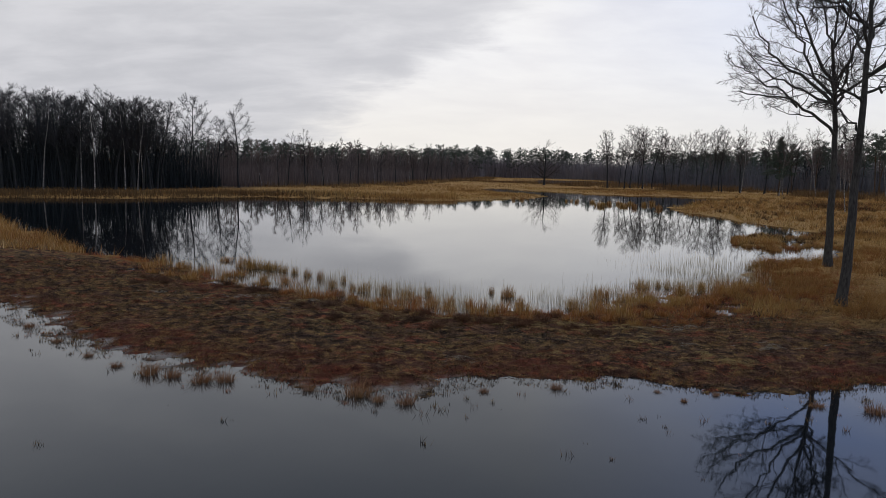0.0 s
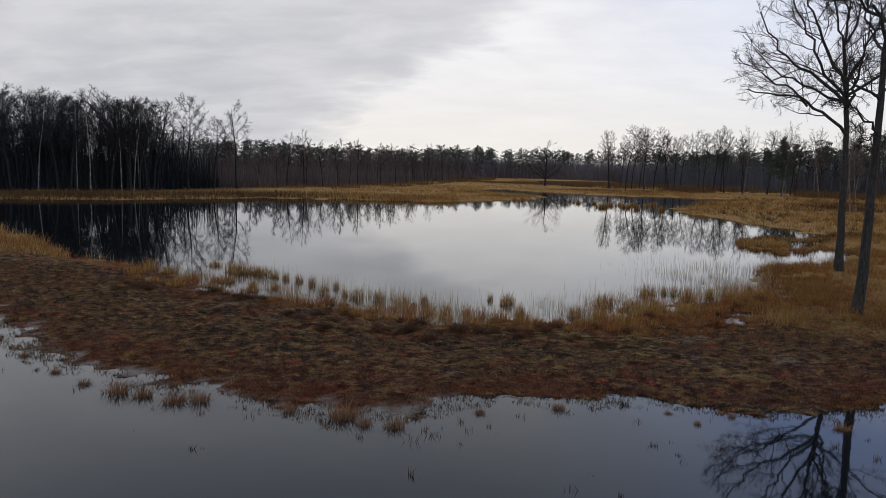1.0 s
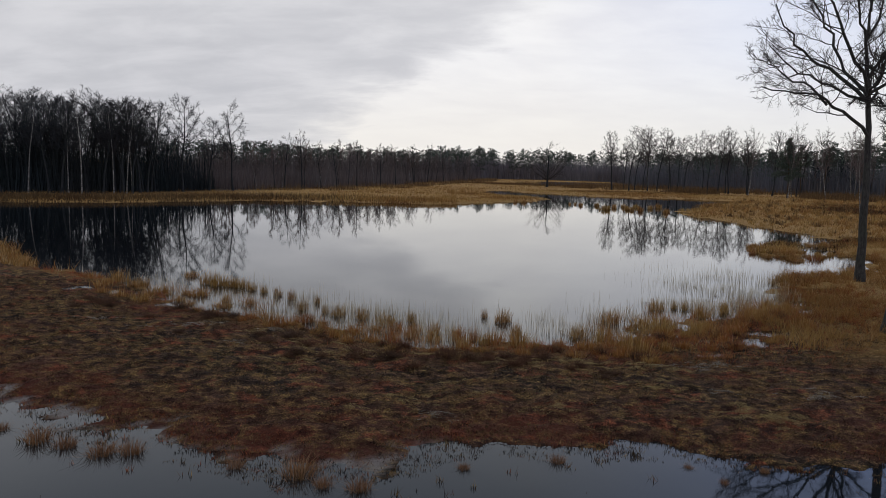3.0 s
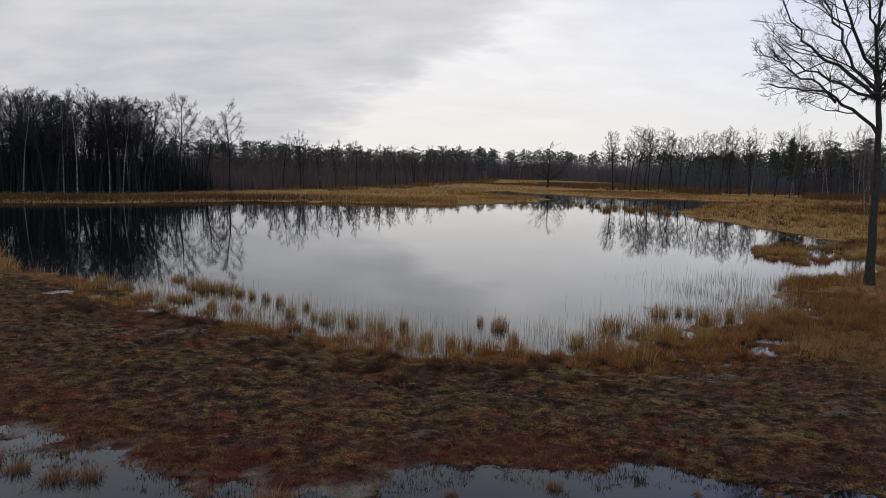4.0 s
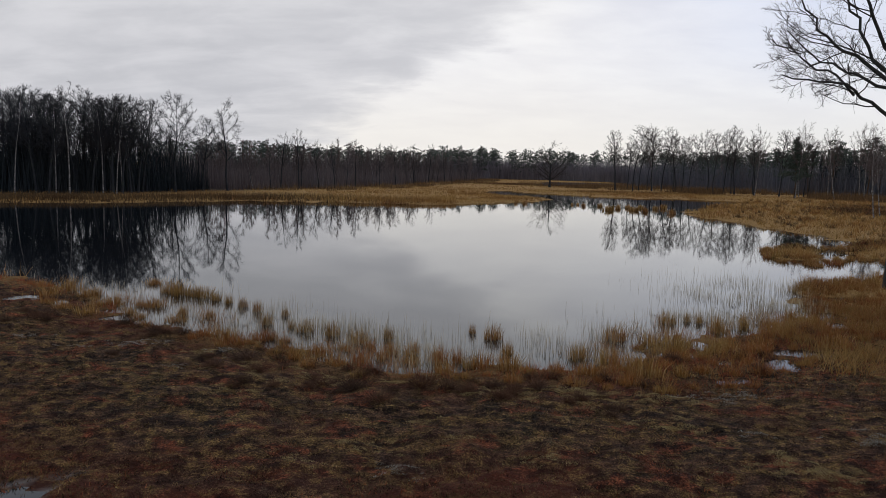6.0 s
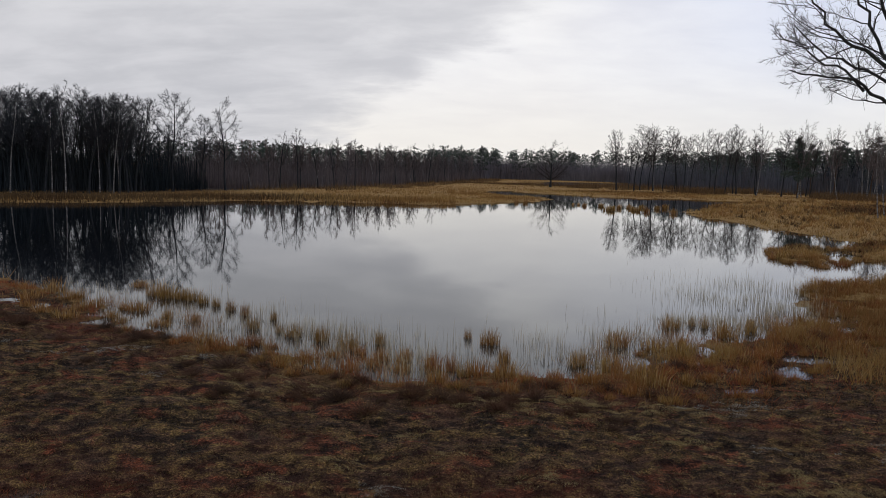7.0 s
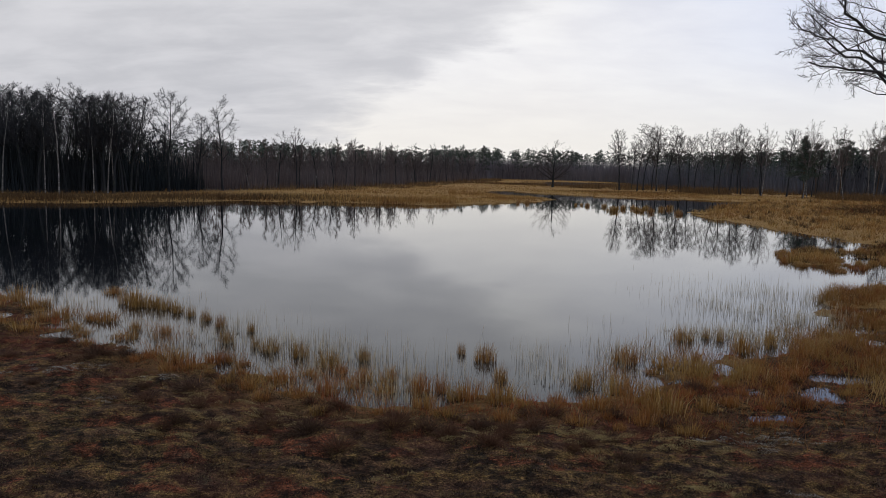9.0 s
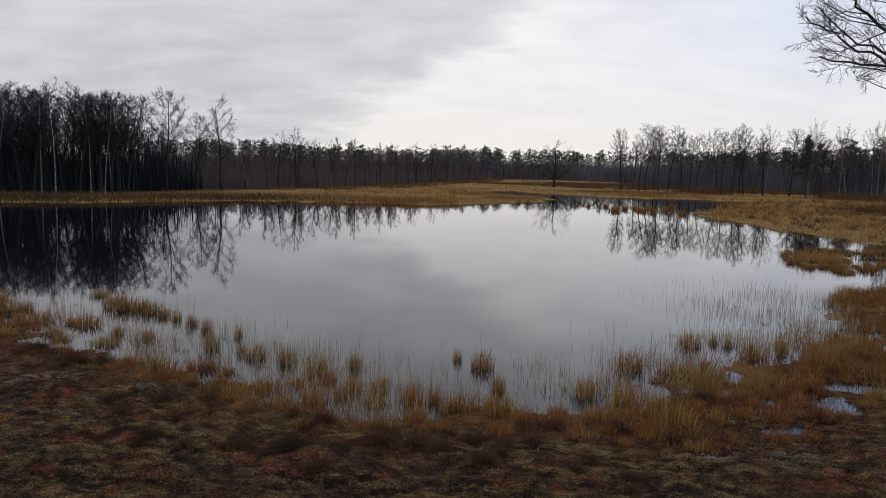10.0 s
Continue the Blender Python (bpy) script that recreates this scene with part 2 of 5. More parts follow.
M_SEDGE = blade_material("fringe_sedge", [(0, (0.08, 0.028, 0.010)), (0.3, (0.27, 0.11, 0.03)), (0.65, (0.44, 0.25, 0.075)), (0.9, (0.55, 0.38, 0.17)), (1, (0.75, 0.62, 0.42))],
                         [(0.38, (0.30, 0.09, 0.035)), (0.48, (0.34, 0.15, 0.045)), (0.60, (0.37, 0.26, 0.085))], 0.7, 0.55, 0.75, 0.3)
M_TUSSOCK = blade_material("tussock_sedge", [(0, (0.06, 0.030, 0.010)), (0.35, (0.25, 0.13, 0.034)), (0.7, (0.54, 0.345, 0.11)), (1, (0.82, 0.66, 0.38))],
                           [(0.42, (0.34, 0.12, 0.035)), (0.58, (0.33, 0.20, 0.05))], 0.35, 0.4)
M_HEATH = make_heath_material()
M_RUST = blade_material("rusty_grass", [(0, (0.09, 0.04, 0.02)), (0.5, (0.26, 0.13, 0.06)), (1, (0.55, 0.38, 0.24))],
                        [(0.36, (0.16, 0.07, 0.035)), (0.6, (0.32, 0.18, 0.085))], 0.8, 0.5)
M_RUST_MAT = blade_material("rusty_mat", [(0, (0.07, 0.02, 0.012)), (0.5, (0.30, 0.095, 0.038)), (1, (0.55, 0.28, 0.12))],
                            [(0.38, (0.18, 0.068, 0.028)), (0.48, (0.38, 0.075, 0.035)), (0.6, (0.34, 0.155, 0.055))], 1.3, 0.55, 0.85, 0.25)
M_STRAW = blade_material("straw_and_moss", [(0, (0.06, 0.042, 0.018)), (0.5, (0.145, 0.105, 0.045)), (0.85, (0.23, 0.18, 0.09)), (1, (0.36, 0.31, 0.21))],
                         [(0.36, (0.10, 0.045, 0.022)), (0.47, (0.18, 0.12, 0.046)), (0.55, (0.25, 0.185, 0.075)), (0.64, (0.33, 0.27, 0.15))], 0.8, 0.5, 0.9, 0.1)
M_MOSS = blade_material("bog_moss", [(0, (0.17, 0.12, 0.05)), (0.5, (0.45, 0.345, 0.15)), (1, (0.66, 0.56, 0.32))],
                        [(0.4, (0.20, 0.125, 0.05)), (0.6, (0.42, 0.33, 0.14))], 2.2, 0.5, 0.9, 0.1, 0.2)
M_RED_MOSS = blade_material("red_moss", [(0, (0.05, 0.016, 0.010)), (0.5, (0.15, 0.05, 0.026)), (1, (0.27, 0.11, 0.055))],
                            [(0.4, (0.08, 0.03, 0.016)), (0.6, (0.20, 0.055, 0.028))], 2.2, 0.5, 0.9, 0.1, 0.2)
M_LICHEN = blade_material("lichen", [(0, (0.16, 0.15, 0.12)), (0.5, (0.36, 0.35, 0.31)), (1, (0.66, 0.64, 0.58))],
                          [(0.4, (0.2, 0.18, 0.13)), (0.6, (0.52, 0.5, 0.44))], 2.2, 0.5, 0.9, 0.1, 0.1)
# Brush of the distant woods: raised, greyed tones carry the haze in the colour.
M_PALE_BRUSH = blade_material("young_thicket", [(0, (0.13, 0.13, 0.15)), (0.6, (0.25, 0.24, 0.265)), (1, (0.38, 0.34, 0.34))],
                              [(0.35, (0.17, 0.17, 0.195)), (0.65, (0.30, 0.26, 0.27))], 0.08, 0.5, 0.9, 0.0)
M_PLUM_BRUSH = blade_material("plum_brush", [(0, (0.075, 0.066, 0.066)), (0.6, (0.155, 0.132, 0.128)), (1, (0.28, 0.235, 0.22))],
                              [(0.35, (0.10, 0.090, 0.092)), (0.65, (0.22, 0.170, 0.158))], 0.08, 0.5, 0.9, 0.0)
# Bluish cast of hazy distance, put into the base colour.
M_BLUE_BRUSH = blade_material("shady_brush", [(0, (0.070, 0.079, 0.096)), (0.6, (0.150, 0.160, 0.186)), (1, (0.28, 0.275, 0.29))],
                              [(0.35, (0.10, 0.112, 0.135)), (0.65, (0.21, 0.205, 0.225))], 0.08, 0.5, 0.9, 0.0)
M_SHRUB = blade_material("bare_heather", [(0, (0.032, 0.019, 0.014)), (0.6, (0.11, 0.062, 0.038)), (1, (0.22, 0.14, 0.085))],
                         [(0.4, (0.065, 0.042, 0.03)), (0.6, (0.15, 0.065, 0.036))], 0.9, 0.5, 0.9, 0.1)
# darker, bluer copy of the bare twigs, with the wood's shade painted in
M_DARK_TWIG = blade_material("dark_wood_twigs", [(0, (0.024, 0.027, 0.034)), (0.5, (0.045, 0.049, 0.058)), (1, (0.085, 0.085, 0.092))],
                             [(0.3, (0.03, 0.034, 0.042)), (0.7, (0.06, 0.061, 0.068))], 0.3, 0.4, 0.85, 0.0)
M_REED = blade_material("reed_stems", [(0, (0.25, 0.18, 0.11)), (0.4, (0.55, 0.45, 0.30)), (1, (0.85, 0.77, 0.62))],
                        [(0.35, (0.34, 0.27, 0.15)), (0.65, (0.60, 0.52, 0.33))], 0.4, 0.4, 0.75, 0.25, 0.1)


# ---------------------------------------------------------------- mesh helpers
def raw_mesh(name, verts, faces, mat):
    """faces: rows of three or four vertex numbers, in one array or a list of arrays."""
    me = bpy.data.meshes.new(name)
    groups = faces if isinstance(faces, list) else [faces]
    groups = [np.asarray(g, np.int32) for g in groups if len(g)]
    loops = np.concatenate([g.ravel() for g in groups])
    sizes = np.concatenate([np.full(len(g), g.shape[1], np.int32) for g in groups])
    starts = np.concatenate([[0], np.cumsum(sizes)[:-1]]).astype(np.int32)
    me.vertices.add(len(verts))
    me.vertices.foreach_set("co", np.asarray(verts, np.float32).ravel())
    me.loops.add(len(loops))
    me.loops.foreach_set("vertex_index", loops)
    me.polygons.add(len(sizes))
    me.polygons.foreach_set("loop_start", starts)
    me.update(calc_edges=True)
    me.validate()
    me.materials.append(mat)
    return me


def smooth(me):
    me.polygons.foreach_set("use_smooth", np.ones(len(me.polygons), bool))
    return me


def part(name, me, parent, label=""):
    ob = new(name, me)
    ob.parent = parent
    return tagged(ob, label)


def lattice(x, y, seed):
    """Random values in 0..1 at whole numbers."""
    h = (x.astype(np.int64) * 374761393 + y.astype(np.int64) * 668265263 + seed * 1442695041) & 0x7FFFFFFF
    h = ((h ^ (h >> 13)) * 1274126177) & 0x7FFFFFFF
    return ((h ^ (h >> 16)) & 0xFFFFF) / 0xFFFFF


def value_noise(x, y, seed):
    xi, yi = np.floor(x), np.floor(y)
    fx, fy = x - xi, y - yi
    fx, fy = fx * fx * (3 - 2 * fx), fy * fy * (3 - 2 * fy)
    a, b = lattice(xi, yi, seed), lattice(xi + 1, yi, seed)
    c, d = lattice(xi, yi + 1, seed), lattice(xi + 1, yi + 1, seed)
    return (a + (b - a) * fx) * (1 - fy) + (c + (d - c) * fx) * fy


def fbm(x, y, size, seed, octaves=4):
    total, amp, weight = np.zeros_like(x, float), 1.0, 0.0
    for o in range(octaves):
        k = 2.0**o / size
        total += amp * (value_noise(x * k + 17.3 * o, y * k - 9.1 * o, seed + o) - 0.5)
        weight += amp
        amp *= 0.55
    return 2 * total / weight


def tube_arrays(limbs):
    """Tapered limbs from rows of (points, radii, sides)."""
    verts, quads, n = [], [], 0
    for pts, radii, sides in limbs:
        pts, radii = np.asarray(pts, float), np.asarray(radii, float)
        tan = np.gradient(pts, axis=0)
        tan /= np.linalg.norm(tan, axis=1, keepdims=True) + 1e-9
        ref = np.where(np.abs(tan[:, 2:3]) < 0.9, [[0.0, 0, 1]], [[1.0, 0, 0]])
        u = np.cross(tan, ref)
        u /= np.linalg.norm(u, axis=1, keepdims=True) + 1e-9
        v = np.cross(tan, u)
        ang = np.arange(sides) * 2 * np.pi / sides
        ring = u[:, None, :] * np.cos(ang)[None, :, None] + v[:, None, :] * np.sin(ang)[None, :, None]
        verts.append((pts[:, None, :] + ring * radii[:, None, None]).reshape(-1, 3))
        i = np.arange(len(pts) - 1)[:, None] * sides + np.arange(sides)[None]
        j = np.arange(len(pts) - 1)[:, None] * sides + (np.arange(sides)[None] + 1) % sides
        quads.append((np.stack([i, j, j + sides, i + sides], -1) + n).reshape(-1, 4))
        n += len(pts) * sides
    return np.concatenate(verts), np.concatenate(quads)


def tubes_mesh(name, limbs, mat):
    return smooth(raw_mesh(name, *tube_arrays(limbs), mat))


def crown_mesh(name, rng, limbs, mat, count, length, width, up=0.25, spread=0.52):
    """Limbs with fine twigs all along them: slim tapering slivers that follow their limb and turn upwards."""
    v, quads = tube_arrays(limbs)
    a = np.concatenate([p[:-1] for p, _, _ in limbs])
    b = np.concatenate([p[1:] for p, _, _ in limbs])
    far = np.concatenate([np.linspace(0.25, 1, len(p) - 1) for p, _, _ in limbs])
    weight = np.linalg.norm(b - a, axis=1) * far
    k = rng.choice(len(a), count, p=weight / weight.sum())
    root = a[k] + (b - a)[k] * rng.uniform(0, 1, (count, 1))
    way = (b - a)[k] / (np.linalg.norm((b - a)[k], axis=1, keepdims=True) + 1e-9)
    way = way * 0.7 + rng.normal(0, spread, (count, 3)) + (0, 0, up)
    way /= np.linalg.norm(way, axis=1, keepdims=True)
    side = np.cross(way, rng.normal(0, 1, (count, 3)))
    side /= np.linalg.norm(side, axis=1, keepdims=True) + 1e-9
    w = width * rng.uniform(0.6, 1.3, (count, 1)) / 2
    tip = root + way * length * rng.uniform(0.45, 1.2, (count, 1))
    t = np.stack([root - side * w, root + side * w, tip], 1).reshape(-1, 3)
    return raw_mesh(name, np.concatenate([v, t]), [quads, np.arange(count * 3).reshape(-1, 3) + len(v)], mat)


def blade_arrays(rng, roots, height, width, lean, bend=0.3, cells=2, away=None):
    """Blades at the roots: tapering strips that lean and bend. cells 1: a single triangle; 2: a strip of three."""
    n = len(roots)
    turn = rng.uniform(0, 2 * np.pi, n)
    side = np.stack([np.cos(turn), np.sin(turn), 0 * turn], -1)
    drift = rng.uniform(0, 2 * np.pi, n)
    out = np.stack([np.cos(drift), np.sin(drift), 0 * drift], -1) if away is None else away
    amount = (lean * rng.uniform(0.2, 1.0, n))[:, None]
    up = np.array([0, 0, 1.0])
    h, w = np.broadcast_to(height, n)[:, None], np.broadcast_to(width, n)[:, None]
    if cells == 1:
        tip = roots + h * (up + out * amount)
        v = np.stack([roots - side * w / 2, roots + side * w / 2, tip], 1).reshape(-1, 3)
        return v, [np.arange(n * 3).reshape(-1, 3)]
    mid = roots + h * 0.55 * (up + out * amount * 0.6)
    tip = roots + h * (up * (1 - 0.25 * amount) + out * amount * (1 + bend))
    v = np.stack([roots - side * w / 2, roots + side * w / 2, mid - side * w * 0.4, mid + side * w * 0.4, tip], 1).reshape(-1, 3)
    b = np.arange(n)[:, None] * 5
    return v, [b + [[0, 1, 3, 2]], b + [[2, 3, 4]]]


# ---------------------------------------------------------------- the lie of the land (water level at z = 0)
LAKE = [(-60, 72), (-39, 60), (-29, 48.0), (-21, 39.6), (-19, 37), (-16.2, 35.3), (-13.6, 33.3), (-11.7, 32.4), (-10.4, 31.2), (-9.6, 29.7), (-8.4, 28.7), (-7.2, 28.1), (-6.6, 28.1),
        (-5.3, 26.7), (-4.4, 26.2), (-3.3, 26.2), (-1.9, 24.5), (-0.5, 24.1), (0.1, 23.6), (0.9, 23.4), (1.6, 23.8), (2.4, 23.9), (3.2, 24.1), (4.1, 23.8), (4.8, 24.5),
        (5.7, 24.5), (6.6, 26.2), (8.3, 27.2), (10, 28.7), (12.8, 30.2), (14.8, 32.2), (15.9, 35.6), (17.0, 38.2), (18.9, 40.7),
        (21.7, 41.8), (25.4, 44.3), (28.5, 48.4), (26.6, 50.3), (24.3, 48.6), (22.3, 46.9), (20.9, 49.6), (21.6, 53), (23.4, 56.5), (27.6, 58.3), (31.1, 58.6), (33.0, 62.5), (33.4, 67.5),
        (33.1, 71.7), (32.0, 74.7), (32.9, 80), (31.6, 86.5), (30.9, 91)]
FAR_SHORE = [(31.4, 97), (34.5, 104), (40, 114), (47.5, 130), (57, 140), (58, 149), (48, 152), (40, 150), (32, 156), (22, 166), (14, 182), (8.5, 168), (9.5, 147), (16.5, 141), (19, 133.5),
             (16.5, 127), (12.2, 119), (7.0, 113), (2.4, 106), (-5, 104), (-16, 105), (-26, 101.5), (-33, 95.5), (-41, 89), (-49, 84.5), (-58, 81), (-66, 79)]
LAKE = LAKE + FAR_SHORE
# small pools left open in the sedge: centre, half length, half depth
POOLS = [(-1.3, 24.9, 0.65, 0.42), (0.5, 24.2, 0.5, 0.4), (4.1, 24.9, 0.8, 0.6), (-5.2, 27.5, 0.8, 0.6), (-8.1, 28.4, 0.5, 0.3), (-9.4, 28.8, 0.35, 0.25), (7.5, 26.0, 0.6, 0.3), (8.8, 25.2, 0.4, 0.3),
         (10.2, 25.3, 0.5, 0.5), (11.4, 26.6, 0.9, 0.45), (6.4, 25.9, 0.4, 0.6), (8.7, 27.3, 0.35, 0.7), (8.1, 23.6, 0.4, 0.12), (14.6, 30.6, 0.5, 0.9), (15.4, 32.4, 0.6, 0.5), (17.6, 36.0, 0.7, 0.5),
         (-11.3, 31.3, 0.45, 0.5), (-10.2, 29.9, 0.55, 0.3), (-12.6, 30.9, 0.6, 0.35), (-14.2, 31.8, 0.5, 0.4)]
POND = [(-60, 42), (-30, 34), (-21, 28), (-15.2, 23.8), (-12.3, 21.1), (-9.4, 18.5), (-7.3, 17.3), (-5.8, 16.8), (-4.4, 16.3), (-3.4, 15.8), (-1.7, 15.0),
        (-0.6, 15.4), (0.4, 16.3), (1.7, 16.8), (2.8, 16.5), (4.4, 16.7), (6.1, 16.4), (8, 16.1), (9, 16.2), (11.2, 17.1), (16, 18.3), (28, 21),
        (40, 24), (44, -30), (-70, -30)]


FAR_POND = [(31, 240), (42, 252), (56, 272), (80, 318), (86, 345), (72, 352), (59, 352), (46, 345), (36, 290)]


def signed(poly, x, y):
    """Distance to a polygon's rim, below zero inside it."""
    best, inside = np.full(x.shape, 1e9), np.zeros(x.shape, bool)
    for (ax, ay), (bx, by) in zip(poly, poly[1:] + poly[:1]):
        dx, dy = bx - ax, by - ay
        s = np.clip(((x - ax) * dx + (y - ay) * dy) / (dx * dx + dy * dy), 0, 1)
        best = np.minimum(best, np.hypot(x - ax - s * dx, y - ay - s * dy))
        cross = ((ay > y) != (by > y)) & (x < (bx - ax) * (y - ay) / (by - ay + 1e-12) + ax)
        inside ^= cross
    return np.where(inside, -best, best)


def lie(x, y):
    """Height of the ground, and the distances to the lake and to the pond."""
    x, y = np.asarray(x, float), np.asarray(y, float)
    lake, pond = np.minimum(signed(LAKE, x, y), signed(FAR_POND, x, y)), signed(POND, x, y)
    far = np.clip((y - 45) / 60, 0, 1)
    lake_r = lake + fbm(x, y, 2.2, 5) * (0.75 + 2.6 * far + 2.4 * np.clip((x - 17) / 4, 0, 1) * np.clip((62 - y) / 6, 0, 1)) + (fbm(x, y, 1.7, 15, 3) * 4.6 - 2.3) * np.clip((x - 18) / 3, 0, 1) * np.clip((60 - y) / 3, 0, 1) * np.clip((y - 45) / 2, 0, 1) * np.clip((32 - x) / 3, 0, 1) + fbm(x, y, 0.7, 9, 2) * 0.9
    near = np.flatnonzero((y > 22) & (y < 38) & (np.abs(x) < 19))
    if len(near):
        px, py, best = x[near], y[near], lake_r[near]
        rough = fbm(px, py, 0.5, 13, 2) * 0.35
        for cx, cy, rx, ry in POOLS:
            best = np.minimum(best, (np.hypot((px - cx) / rx, (py - cy) / ry) - 1.0) * min(rx, ry) + rough)
        lake_r[near] = best
    pond_r = pond + 0.15 * np.clip((x + 0.5) / 2, 0, 1) + fbm(x, y, 0.4, 45, 2) * 0.5 + fbm(x, y, 1.6, 31, 3) * 0.6 + fbm(x, y, 0.75, 41, 1) * 0.25
    s = np.minimum(lake_r, pond_r)
    shelf = np.where(pond_r < lake_r, 0.06 + 0.30 * np.clip((0.5 - x) / 2.5, 0, 1), 0.0)
    land = 0.008 + 0.21 * (1 - np.exp(-np.maximum(s - shelf, 0) / 1.5)) + np.clip(s - shelf, 0, 1) * (fbm(x, y, 0.8, 51) * 0.10 + fbm(x, y, 0.42, 55, 2) * 0.07 * np.clip((60 - y) / 20, 0, 1) + fbm(x, y, 9.0, 61) * 0.06)
    land += np.clip((np.minimum(lake, pond) - 8) / 60, 0, 1) * 0.15
    bed = -0.5 * (1 - np.exp(np.minimum(s, 0) / 0.7)) - 0.01
    return np.where(s > 0, np.maximum(land, 0.006), bed), lake, pond


def height_at(x, y):
    return float(lie(np.array([x]), np.array([y]))[0][0])


# edges of the woods, as a line from the far left round the back to the far right
WOOD = [(-140, 40), (-95, 66), (-66, 88), (-52, 101), (-42, 117), (-36, 127), (-28, 146), (-21, 160), (-13, 188), (-6, 228), (1, 255), (9, 285), (16, 340), (20, 385), (90, 385), (70, 290),
        (60, 262), (66, 240), (78, 224), (92, 214), (98, 200), (110, 194), (125, 180), (150, 140), (170, 90)]
WOOD_AREA = WOOD + [(600, 60), (600, 900), (-600, 900), (-600, 20)]


def spaced(first, last, start, stop, step, growth):
    """Grid lines: even between start and stop, widening beyond."""
    mid = list(np.arange(start, stop, step))
    lo, hi, d = [], [], step
    p = start
    while p > first:
        d *= growth
        p -= d
        lo.append(p)
    d, p = step, mid[-1]
    while p < last:
        d *= growth
        p += d
        hi.append(p)
    return np.array(lo[::-1] + mid + hi)


def make_ground():
    gx, gy = spaced(-2500, 2500, -17, 20, 0.17, 1.07), spaced(-400, 3000, 14.3, 38, 0.15, 1.055)
    X, Y = np.meshgrid(gx, gy)
    z, lake, pond = lie(X.ravel(), Y.ravel())
    nx, ny = len(gx), len(gy)
    i = (np.arange(ny - 1)[:, None] * nx + np.arange(nx - 1)[None]).ravel()
    quads = np.stack([i, i + 1, i + 1 + nx, i + nx], -1)
    me = smooth(raw_mesh("ground", np.stack([X.ravel(), Y.ravel(), z], -1), quads, M_GROUND))
    x, y = X.ravel(), Y.ravel()
    grass = np.clip((1.6 - lake) / 1.5 + fbm(x, y, 2, 71), 0, 1) * 0.6
    grass = np.maximum(grass, np.clip((y - 36) / 8, 0, 1))
    grass = np.maximum(grass, np.clip((x - 11 - 0.1 * (y - 25)) / 4, 0, 1) * np.clip((y - 21) / 3, 0, 1))
    # pale strip: lowest ground by the pond, broken by noise, fading to the right
    mud = np.clip((0.04 - z) / 0.025, 0, 1) * np.clip(0.45 + 2.6 * fbm(x, y, 0.45, 47, 3), 0, 1) * (pond < 1.5) * (y < 34) * np.clip((1.5 - x) / 2.5, 0, 1)
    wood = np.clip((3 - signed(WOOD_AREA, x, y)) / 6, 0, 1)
    rim = np.exp(-(((lake - 1.5) / 1.0) ** 2)) * np.clip((34 - y) / 3, 0, 1) * (0.6 + 1.5 * fbm(x, y, 1.1, 181, 3))
    moss = np.clip(np.maximum(rim, 0) + np.exp(-np.maximum(pond - 0.6, 0) / 1.3) * (0.75 + 1.2 * fbm(x, y, 1.5, 171, 3)), 0, 1) * (pond > 0)
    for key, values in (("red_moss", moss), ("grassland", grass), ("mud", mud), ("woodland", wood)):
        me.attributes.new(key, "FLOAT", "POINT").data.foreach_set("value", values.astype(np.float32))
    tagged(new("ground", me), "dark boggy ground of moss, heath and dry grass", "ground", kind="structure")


def make_water():
    gx, gy = np.linspace(-120, 100, 23), np.linspace(-60, 380, 45)
    X, Y = np.meshgrid(gx, gy)
    nx = len(gx)
    i = (np.arange(len(gy) - 1)[:, None] * nx + np.arange(nx - 1)[None]).ravel()
    me = raw_mesh("water", np.stack([X.ravel(), Y.ravel(), 0 * X.ravel()], -1), np.stack([i, i + 1, i + 1 + nx, i + nx], -1), M_WATER)
    tagged(new("water", me), "still dark peaty water mirroring the sky", "water", kind="structure")


make_ground()
make_water()


def scatter(rng, n, x0, x1, y0, y1):
    return rng.uniform(x0, x1, n), rng.uniform(y0, y1, n)


def stuff(name, v, f, mat, label, category="grass"):
    return tagged(new(name, raw_mesh(name, v, f, mat)), label, category, kind="stuff")


# ---------------------------------------------------------------- trees
def bent(rng, start, way, length, steps, wobble, lift=0.0):
    """A wandering line of points from start."""
    pts, p, d = [np.array(start, float)], np.array(start, float), np.array(way, float)
    for _ in range(steps):
        d = d + rng.normal(0, wobble, 3) + (0, 0, lift)
        d /= np.linalg.norm(d)
        p = p + d * length / steps
        pts.append(p)
    return np.array(pts)


def side_way(rng, along, angle, turn=None):
    """A direction that leaves the given one by an angle."""
    along = along / np.linalg.norm(along)
    ref = np.array([1.0, 0, 0]) if abs(along[2]) > 0.8 else np.array([0, 0, 1.0])
    u = np.cross(along, ref)
    u /= np.linalg.norm(u)
    v = np.cross(along, u)
    t = rng.uniform(0, 2 * np.pi) if turn is None else turn
    return along * math.cos(angle) + (u * math.cos(t) + v * math.sin(t)) * math.sin(angle)


